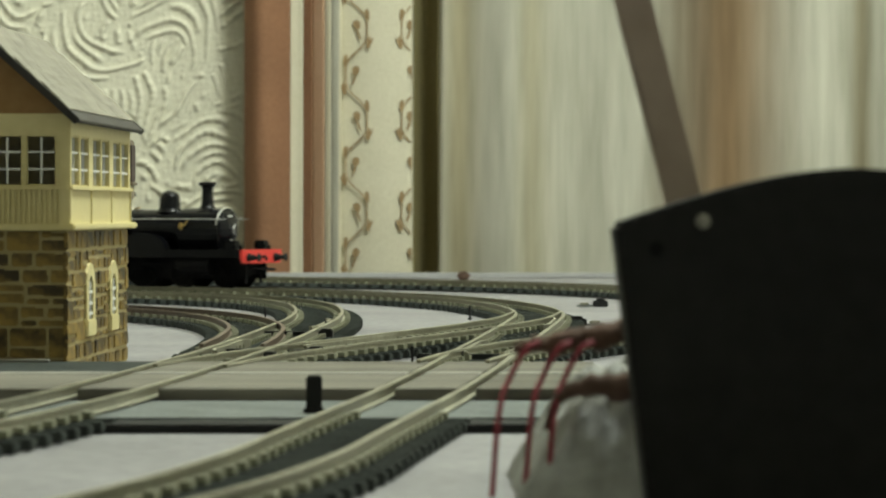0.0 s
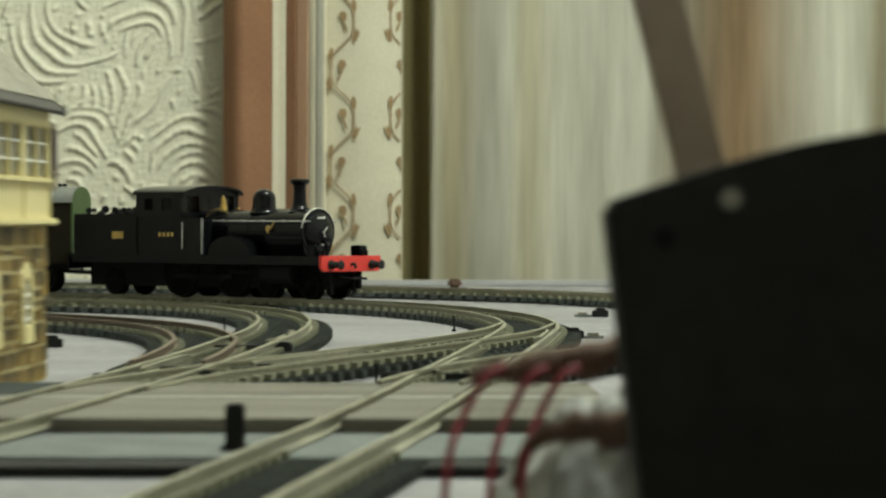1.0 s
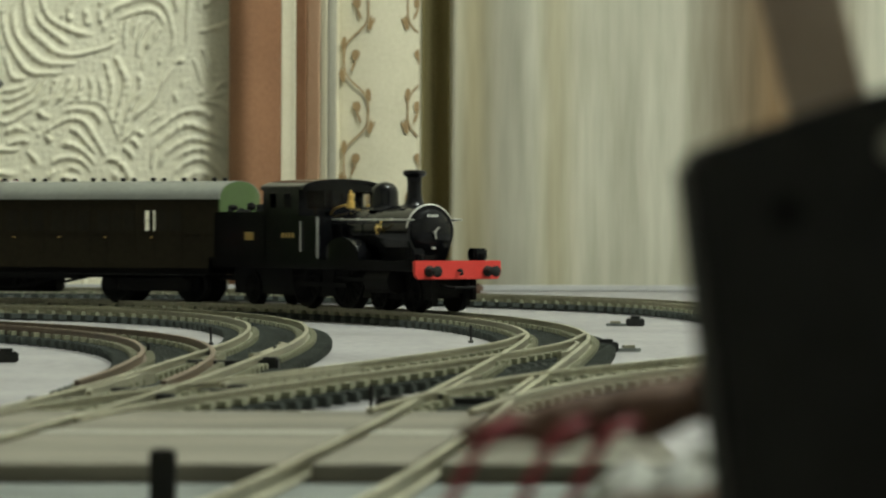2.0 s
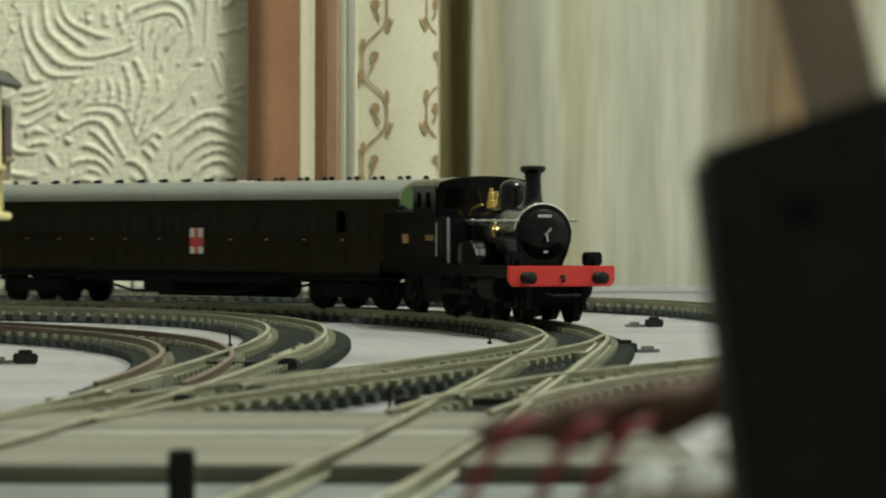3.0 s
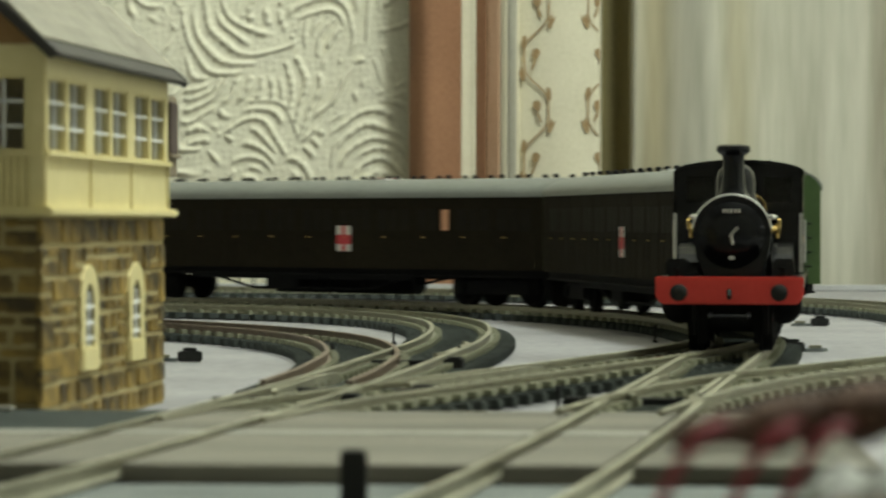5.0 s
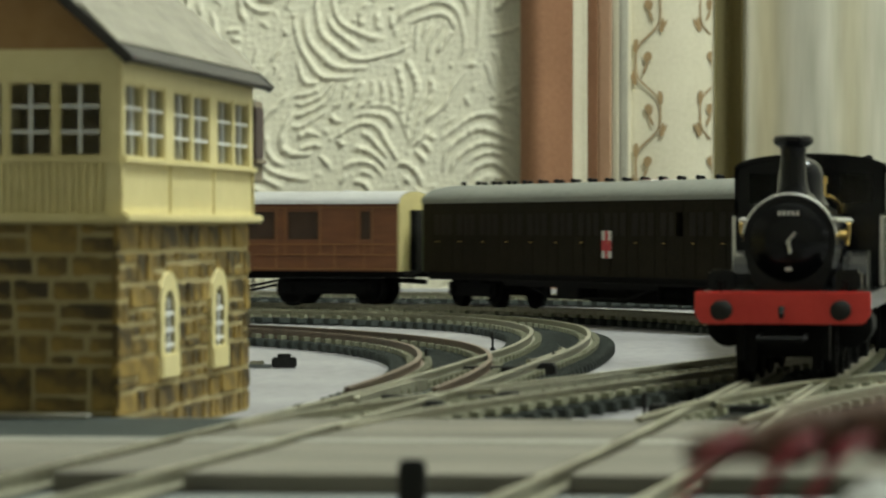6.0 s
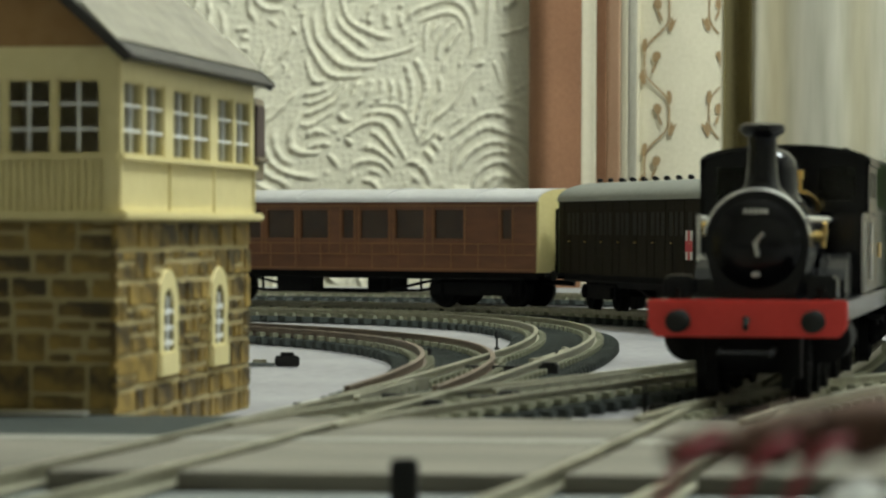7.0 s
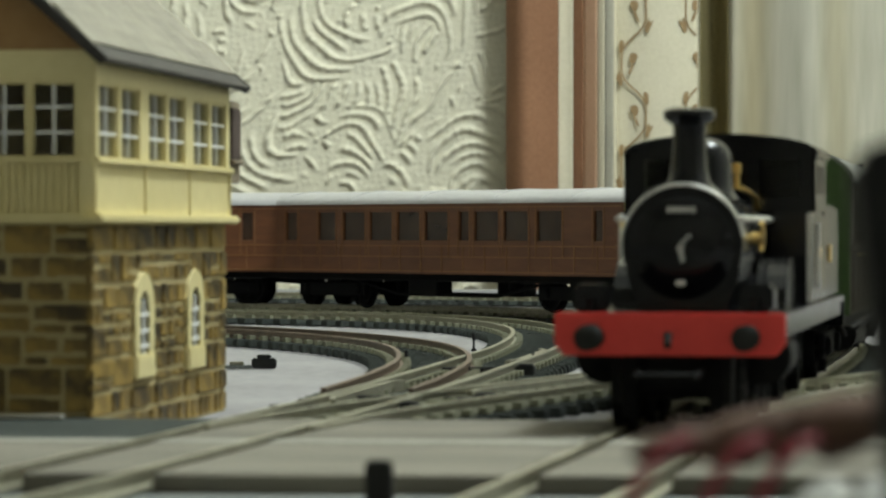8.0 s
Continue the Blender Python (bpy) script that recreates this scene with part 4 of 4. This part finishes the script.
    part("whistle", lathe(B(), [(0.5, 0), (0.45, 2.6), (0.8, 2.8), (0.8, 4.4), (0.1, 4.6)], (-80, 3, 41.8 - 5), "Z", 10), BRASS, top, "brass whistle")
    bunker = part("bunker", block(B(), -154, -112, -16, 16, 17.4, 34.5, 0.6), LOCO, top)
    rng = random.Random(2)
    bm = B()
    for k in range(60):
        bmesh.ops.create_icosphere(bm, subdivisions=1, radius=rng.uniform(1.0, 2.2), matrix=pose(rng.uniform(-150, -115), rng.uniform(-13, 13), rng.uniform(34, 36.5), rng.uniform(0, 90), rng.uniform(0, 90), 0))
    tagged(part("coal", bm, FRAME, bunker), kind="stuff")
    for x, r_, n in ((-15, 6.2, 10), (-38, 6.2, 10), (-60, 11.2, 18), (-92, 11.2, 18), (-134, 6.2, 10)):
        for y in (-7.2, 7.2):
            wheel(top, x, y, r_, n, "driving_wheel" if r_ > 8 else "carrying_wheel")
    for s in (-1, 1):
        bm = B()
        block(bm, -94, -58, s * 11.2 - 0.4, s * 11.2 + 0.4, 7.4, 9.2, 0.2)
        block(bm, -60, -38, s * 12.0 - 0.4, s * 12.0 + 0.4, 9.8, 11.2, 0.2)
        part("connecting_rod", bm, FRAME, top)
    part("front_bogie", block(B(), -42, -9, -6.4, 6.4, 4.5, 7.5, 0.4), FRAME, top)
    return top


def coach(kind, half, mark=0.0, clear_x=None):
    """One bogie coach, its middle at x = 0. kind: green suburban stock, or varnished teak with a pale roof. mark: where the cross plate sits."""
    teak = kind == "teak"
    label = "teak-brown model passenger coach with white roof and dark windows" if teak else "dark green model passenger coach with grey ventilated roof"
    top = thing("railway_coach", label, "railway coach", "coaches of the train")
    side_mat, end_mat, roof_mat = (TEAK, CREAM_END, ROOF_WHITE) if teak else (GREEN, GREEN_END, ROOF_GREY)
    z0, z1 = 13.0, 39.6
    # the inside is solid but for one empty compartment, whose windows are clear
    bm = B()
    if clear_x is None:
        block(bm, -half + 0.8, half - 0.8, -16.0, 16.0, z0 + 0.2, z1)
    else:
        block(bm, -half + 0.8, clear_x - 34, -16.0, 16.0, z0 + 0.2, z1)
        block(bm, clear_x + 7, half - 0.8, -16.0, 16.0, z0 + 0.2, z1)
        block(bm, clear_x - 34, clear_x + 7, -16.0, 16.0, z0 + 0.2, 24.0)
    body = part("body", bm, side_mat, top)
    if not teak:
        w0, w1 = 27.2, 35.2
    else:
        w0, w1 = 25.6, 36.4
    # side panels leave window openings over dark glass
    wins = []
    if teak:
        x = -94.5
        for w, gap in ((8, 16), (12, 6), (15, 4), (15, 4), (15, 4), (15, 8), (6, 4), (15, 4), (15, 6), (15, 20), (5, 14)):
            wins.append((x, x + w * 0.885))
            x += (w + gap) * 0.885
    else:
        x = 10.0 - half
        while x < half - 18:
            wins.append((x, x + 5.0))
            wins.append((x + 6.2, x + 10.2))
            wins.append((x + 11.4, x + 16.4))
            x += 20.2
    for s in (-1, 1):
        bm = B()
        ya, yb = (16.05, 17.3) if s > 0 else (-17.3, -16.05)
        block(bm, -half, half, ya, yb, z0, w0)
        block(bm, -half, half, ya, yb, w1, z1)
        edges = [-half] + [e for w in wins for e in w] + [half]
        for a, b in zip(edges[::2], edges[1::2]):
            block(bm, a, b, ya, yb, w0, w1)
        flank = part("side", bm, side_mat, top)
        for a, b in wins:
            if clear_x is not None and (s < 0 and a < clear_x + 1.5 and b > clear_x - 1.5 or s > 0 and a < clear_x + 1 and b > clear_x - 32):
                continue
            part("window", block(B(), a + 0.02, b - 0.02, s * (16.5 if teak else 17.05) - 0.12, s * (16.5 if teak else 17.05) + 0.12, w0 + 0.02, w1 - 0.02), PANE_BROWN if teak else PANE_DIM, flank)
        if teak:
            yy = s * 17.35
            bm = B()
            for z in (z0 + 1.0, 19.5, 23.6, w1 + 1.6):
                block(bm, -half + 0.5, half - 0.5, yy - 0.14, yy + 0.14, z - 0.22, z + 0.22)
            for a, b in wins:
                for e in (a - 0.8, b + 0.8):
                    block(bm, e - 0.2, e + 0.2, yy - 0.12, yy + 0.12, 19.5, w1 + 1.6)
            for x in np.arange(-97, 100, 12.5):
                block(bm, x - 0.2, x + 0.2, yy - 0.12, yy + 0.12, z0 + 1.0, 23.6)
            part("beading", bm, BEADING, flank, "gold-brown raised beading")
        else:
            bm = B()
            for x in np.arange(6.8 - half, half - 4, 20.2):
                block(bm, x - 0.15, x + 0.15, s * 17.35 - 0.1, s * 17.35 + 0.1, z0 + 0.6, z1 - 0.6)
                block(bm, x + 8.0, x + 8.3, s * 17.35 - 0.1, s * 17.35 + 0.1, z0 + 0.6, w0)
            block(bm, -half + 0.4, half - 0.4, s * 17.35 - 0.12, s * 17.35 + 0.12, w0 - 1.2, w0 - 0.8)
            part("door_beading", bm, side_mat, flank)
            hb = B()
            for x in np.arange(13 - half, half - 10, 20.2):
                block(hb, x, x + 1.0, s * 17.5 - 0.2, s * 17.5 + 0.2, 24.6, 25.0)
            part("door_handles", hb, BRASS, flank)
            # the white plate with a red cross at mid-length
            yy = s * 17.5
            plate = part("cross_plate", block(B(), mark - 3.6, mark + 3.6, yy - 0.1, yy + 0.1, 19.4, 29.0), WHITE, flank, "white plate with a red cross")
            bm = block(B(), mark - 1.0, mark + 1.0, yy - 0.2, yy + 0.2, 19.4, 29.0)
            block(bm, mark - 3.6, mark + 3.6, yy - 0.19, yy + 0.19, 22.0, 25.6)
            part("cross", bm, RED_CROSS, plate)
    for x0, x1 in ((-half - 0.9, -half + 0.2), (half - 0.2, half + 0.9)):
        line = [(-17.2, z0), (17.2, z0), (17.2, z1)] + [(17.2 * math.cos(a), z1 + (4.8 if teak else 6.8) * math.sin(a)) for a in np.linspace(0.12, math.pi - 0.12, 13)] + [(-17.2, z1)]
        end = part("end_panel", extrude(B(), line, x0, x1, "X"), end_mat, top, "lighter end wall")
        xo = x1 if x0 > 0 else x0
        if teak:
            part("gangway", block(B(), xo - 2.5, xo + 2.5, -6, 6, 13, 37, 0.6), FRAME, end)
        else:
            bm = B()
            for v in (18, 22, 26, 30):
                tube(bm, [(xo, 11, v), (xo + (1.5 if x0 > 0 else -1.5), 11, v), (xo + (1.5 if x0 > 0 else -1.5), 14, v), (xo, 14, v)], 0.25)
            part("end_steps", bm, FRAME, end)
    curve = [(17.9 * math.cos(a), z1 - 0.2 + (5.2 if teak else 7.2) * math.sin(a) ** 0.85) for a in np.linspace(0, math.pi, 21)]
    roof = part("roof", extrude(B(), curve, -half - 0.8, half + 0.8, "X"), roof_mat, top, smooth_angle=30)
    if teak:
        for s in (-1, 1):
            part("rain_strip", tube(B(), [(-half, s * 14.0, z1 + 3.0), (half, s * 14.0, z1 + 3.0)], 0.3), ROOF_WHITE, roof)
        for x in np.arange(-95, 100, 43):
            part("roof_rib", tube(B(), [(x, u * 1.0, v + 0.08) for u, v in curve[1:-1]], 0.22), ROOF_WHITE, roof)
    else:
        for x in np.arange(10 - half, half - 7, 13.3):
            for y in (-4.5, 4.5):
                bm = lathe(B(), [(0.5, -0.6), (0.5, 0.5), (1.05, 0.7), (1.05, 1.4), (0.6, 1.8), (0.1, 1.9)], (x, y, z1 + 6.5), "Z", 10)
                part("ventilator", bm, FRAME, roof, smooth_angle=40)
        plate = part("roof_plate", block(B(), mark, mark + 10, -5, 5, z1 + 6.5, z1 + 7.3, 0.2), WHITE, roof, "white roof panel with red cross")
        part("cross", block(block(B(), mark + 3.8, mark + 6.2, -5, 5, z1 + 7.3, z1 + 7.4), mark, mark + 10, -1.2, 1.2, z1 + 7.31, z1 + 7.41), RED_CROSS, plate)
    # underframe
    part("solebar", block(block(B(), -half + 1, half - 1, -15.6, -14.2, 10.4, 13.1), -half + 1, half - 1, 14.2, 15.6, 10.4, 13.1), FRAME, top)
    part("floor", block(B(), -half + 2, half - 2, -14.1, 14.1, 11.5, 13.15), FRAME, top)
    for s in (-1, 1):
        bm = tube(B(), [(-58, s * 12, 10.6), (-30, s * 12, 5.0), (30, s * 12, 5.0), (58, s * 12, 10.6)], 0.55, 6)
        for x in (-30, 30):
            rod(bm, (x, s * 12, 5), (x, s * 12, 11), 0.5, seg=6)
        part("truss_rod", bm, FRAME, top)
        part("step_board", block(B(), -half + 6, half - 6, s * 16.6 - 0.8, s * 16.6 + 0.8, 10.2, 10.8), FRAME, top)
    if not teak:
        for s in (-1, 1):
            part("lower_step", block(B(), -60, 60, s * 15.2 - 0.9, s * 15.2 + 0.9, 8.6, 10.3, 0.2), FRAME, top)
        part("equipment_box", block(B(), -40, -9, s * 11 - 2, s * 11 + 2, 2.8, 11.4, 0.5), FRAME, top)
        part("gas_cylinder", rod(B(), (-6, s * 10.5, 6.8), (38, s * 10.5, 6.8), 4.0, seg=16), FRAME, top, smooth_angle=40)
    part("battery_box", block(B(), -22, -4, -13.5, -6, 4.6, 11.4, 0.4), FRAME, top)
    part("battery_box", block(B(), 8, 22, 6, 13.5, 4.6, 11.4, 0.4), FRAME, top)
    part("vacuum_cylinder", rod(B(), (32, -5, 4.8), (32, -5, 11.4), 3.2, seg=14), FRAME, top)
    for cx in (32 - half, half - 32):
        bogie = part("bogie_frame", block(block(block(B(), cx - 21, cx + 21, -11.6, -10.2, 4.0, 9.2, 0.3), cx - 21, cx + 21, 10.2, 11.6, 4.0, 9.2, 0.3), cx - 5, cx + 5, -10.2, 10.2, 5, 10.5), FRAME, top)
        for x in (cx - 16.5, cx + 16.5):
            for y in (-7.2, 7.2):
                wheel(top, x, y, 6.2, 8)
            for s in (-1, 1):
                part("axle_box", block(B(), x - 2, x + 2, s * 12 - 0.8, s * 12 + 0.8, 4.6, 8.4, 0.4), FRAME, bogie)
    for s in (-1, 1):
        for y in (-11.4, 11.4):
            bm = lathe(B(), [(1.3, 0), (1.2, 3.2), (2.1, 3.4), (2.0, 4.0), (0.2, 4.3)], (0, 0, 0), "X", 14)
            ob = part("buffer", bm, FRAME, top, smooth_angle=40)
            ob.matrix_basis = pose(s * (half + 0.2) / 1000, y / 1000, 0.0118, 0, 0, 0 if s > 0 else 180)
        part("coupling", tube(B(), [(s * (half - 8), 0, 9.5), (s * (half + 5.5), 0, 8.8)], 1.0), FRAME, top)
    return top


loco = locomotive()
coach_1 = coach("green", 122.0, 14.0, 92)
coach_2 = coach("green", 129.0, 25.0, 78)
coach_3 = coach("teak", 104.5)
coach_4 = copy_thing(coach_3, pose(0, 0, 0))


# ---- odds and ends close to the camera ----
def black_panel():
    top = thing("black_panel", "black plastic panel with arched top standing beside the track", "panel", m=pose(0.0, 0.19, 0.0))
    outline = [(19.6, 0), (14.8, 39.1)] + [(14.8 + 32 * u, 39.1 + 7.6 * math.sin(u * 1.45)) for u in np.linspace(0.08, 1, 14)] + [(110, 42), (110, 0)]
    bm = extrude(B(), outline, 0, 12, "Y")
    bmesh.ops.bevel(bm, geom=list(bm.edges), offset=0.7, segments=2, affect="EDGES")
    part("shell", bm, PANEL, top)
    # flat piece added to keep the pale board before the panel dark
    part("added_sheet", block(B(), 19.5, 110, -140, -0.3, 0, 1.0, 0.3), PANEL, top, "flat black sheet added before the panel")
    part("screw", lathe(B(), [(1.0, 0), (1.0, 0.4), (0.7, 0.7), (0.1, 0.8)], (26.5, 0, 39.5), "Y", 16), EDGING, top, "dull grey screw head").matrix_basis = Matrix.Diagonal((1, -1, 1, 1))
    part("hole", rod(B(), (20.3, -0.15, 35.8), (20.3, 0.5, 35.8), 1.0, seg=16), FRAME, top)
    return top


black_panel()


def leaning_strap():
    bm = B()
    m = pose(38, 226, 0, 0, -14.5, 0)
    block(bm, -2.6, 2.6, -1.0, 1.0, 0, 130, 0.5, m)
    tagged(part("wooden_prop", bm, POST), "grey-brown wooden prop leaning behind the black panel", "prop")


leaning_strap()


def twig(points, radii, label):
    rng = random.Random(len(label))
    pts = np.array(points, float)
    fine = np.column_stack([np.interp(np.linspace(0, len(pts) - 1, 30), range(len(pts)), pts[:, i]) for i in range(3)])
    rr = np.interp(np.linspace(0, len(radii) - 1, 30), range(len(radii)), radii)
    bm = tube(B(), [tuple(q + np.array([0, rng.uniform(-0.3, 0.3), rng.uniform(-0.3, 0.3)])) for q in fine], [float(r * rng.uniform(0.8, 1.2)) for r in rr], 12)
    return tagged(part("twig", bm, BARK, smooth_angle=60), label, "twig", "brown twigs")


twig([(2.6, 224, 21.2), (7.0, 225, 21.8), (14.0, 226, 22.7), (23.3, 228, 24.3), (35.7, 233, 25.6)], [0.7, 1.4, 1.8, 2.1, 2.1], "rough brown twig lying over white tissue")
twig([(7.0, 218, 10.1), (8.5, 218, 14.4), (13.2, 218, 16.4), (18.6, 218, 15.9), (26.4, 220, 17.1), (38.9, 222, 17.5)], [0.5, 0.8, 1.6, 1.9, 2.0, 2.0], "thicker rough brown twig lying on white tissue")


def tissue():
    rng = np.random.default_rng(9)
    bm = B()
    bmesh.ops.create_grid(bm, x_segments=46, y_segments=30, size=1)
    for v in bm.verts:
        x, y = v.co.x, v.co.y
        edge = max(0.0, 1 - max(abs(x), abs(y)) ** 4)
        ridge = abs(noise.noise(Vector((x * 3.1, y * 2.4, 0.3)))) * 9 + abs(noise.noise(Vector((x * 7.3, y * 6.1, 4.3)))) * 5
        v.co = Vector((30 + 27 * x + 1.2 * noise.noise(Vector((y * 4, x * 2, 1))), 238 + 27 * y, 0.3 + edge * (12.0 + 4.5 * min(1.0, max(0.0, x + 0.9)) + 2 * y + ridge * 0.8)))
    ob = tagged(part("tissue", bm, PAPER), "crumpled white tissue paper heaped on the board", "tissue")
    ob.modifiers.new("sheet", "SOLIDIFY").thickness = 0.0003


tissue()


def red_wire(points):
    pts = smooth_3d(points)
    tagged(part("red_wire", tube(B(), pts, 0.42, 10), WIRE, smooth_angle=60), "thin red insulated wire arching down to the board", "wire", "red wires")


def smooth_3d(points):
    p = [Vector(q) for q in points]
    p = [2 * p[0] - p[1]] + p + [2 * p[-1] - p[-2]]
    out = []
    for a, b, c, d in zip(p, p[1:], p[2:], p[3:]):
        for k in range(8):
            u = k / 8
            out.append(0.5 * (2 * b + (c - a) * u + (2 * a - 5 * b + 4 * c - d) * u ** 2 + (3 * b - a - 3 * c + d) * u ** 3))
    return out + [p[-2]]


for x in (5.6, 10.2, 13.4):
    red_wire([(x + 0.6, 222, 22.2), (x - 1.4, 221, 21.2), (x - 3.6, 220, 17.4), (x - 5.3, 217, 12.6), (x - 6.4, 214, 0.7)])


# ---- sleepers, one by one ----
for top, line, lift in SLEEPERS:
    p = smooth(line, 1.0)
    count = 0
    order = sorted(range(6, len(p) - 9, 9), key=lambda i: math.hypot(p[i, 0], p[i, 1] - 500))[:290]
    for i in sorted(order):
        x, y = p[i]
        if 374 < y < 555 and top is not SLEEPERS[3][0] and -150 < x < 36:
            continue
        d = p[i + 2] - p[i - 2]
        piece("sleeper", SLEEPER_MESH, top, pose(x / 1000, y / 1000, lift / 1000, 0, 0, math.degrees(math.atan2(d[1], d[0]))))


# ---- what moves ----
PATH_A = smooth(LINE_A, 1.0)
RUN = [(0.0, 1446), (0.75, 1508), (1.5, 1567), (2.25, 1641), (3.0, 1733), (3.5, 1796), (3.75, 1826), (4.5, 1914), (5.0, 1980), (5.5, 2042), (6.0, 2098), (6.5, 2143), (7.0, 2177), (7.5, 2218), (8.0, 2261)]


def on_rails(nose, front, rear, t):
    """The pose of a vehicle whose pivots lie front and rear of its origin, which trails the train's nose."""
    s = np.interp(t, [r[0] for r in RUN], [r[1] for r in RUN])
    i = np.arange(len(PATH_A))
    def at(q):
        return Vector((np.interp(q, i, PATH_A[:, 0]), np.interp(q, i, PATH_A[:, 1]), 5.0))
    a, b = at(s - nose + front), at(s - nose + rear)
    d = (a - b).normalized()
    o = a - d * front
    return pose(o.x / 1000, o.y / 1000, o.z / 1000, 0, 0, math.degrees(math.atan2(d.y, d.x)))


def motions():
    times = [k * 0.25 for k in range(33)]
    walk(loco, [(t, on_rails(0, -50, -126, t)) for t in times])
    for nose, ob in ((290, coach_1), (560, coach_2), (809.5, coach_3), (1024, coach_4)):
        walk(ob, [(t, on_rails(nose, 80, -80, t)) for t in times])


motions()
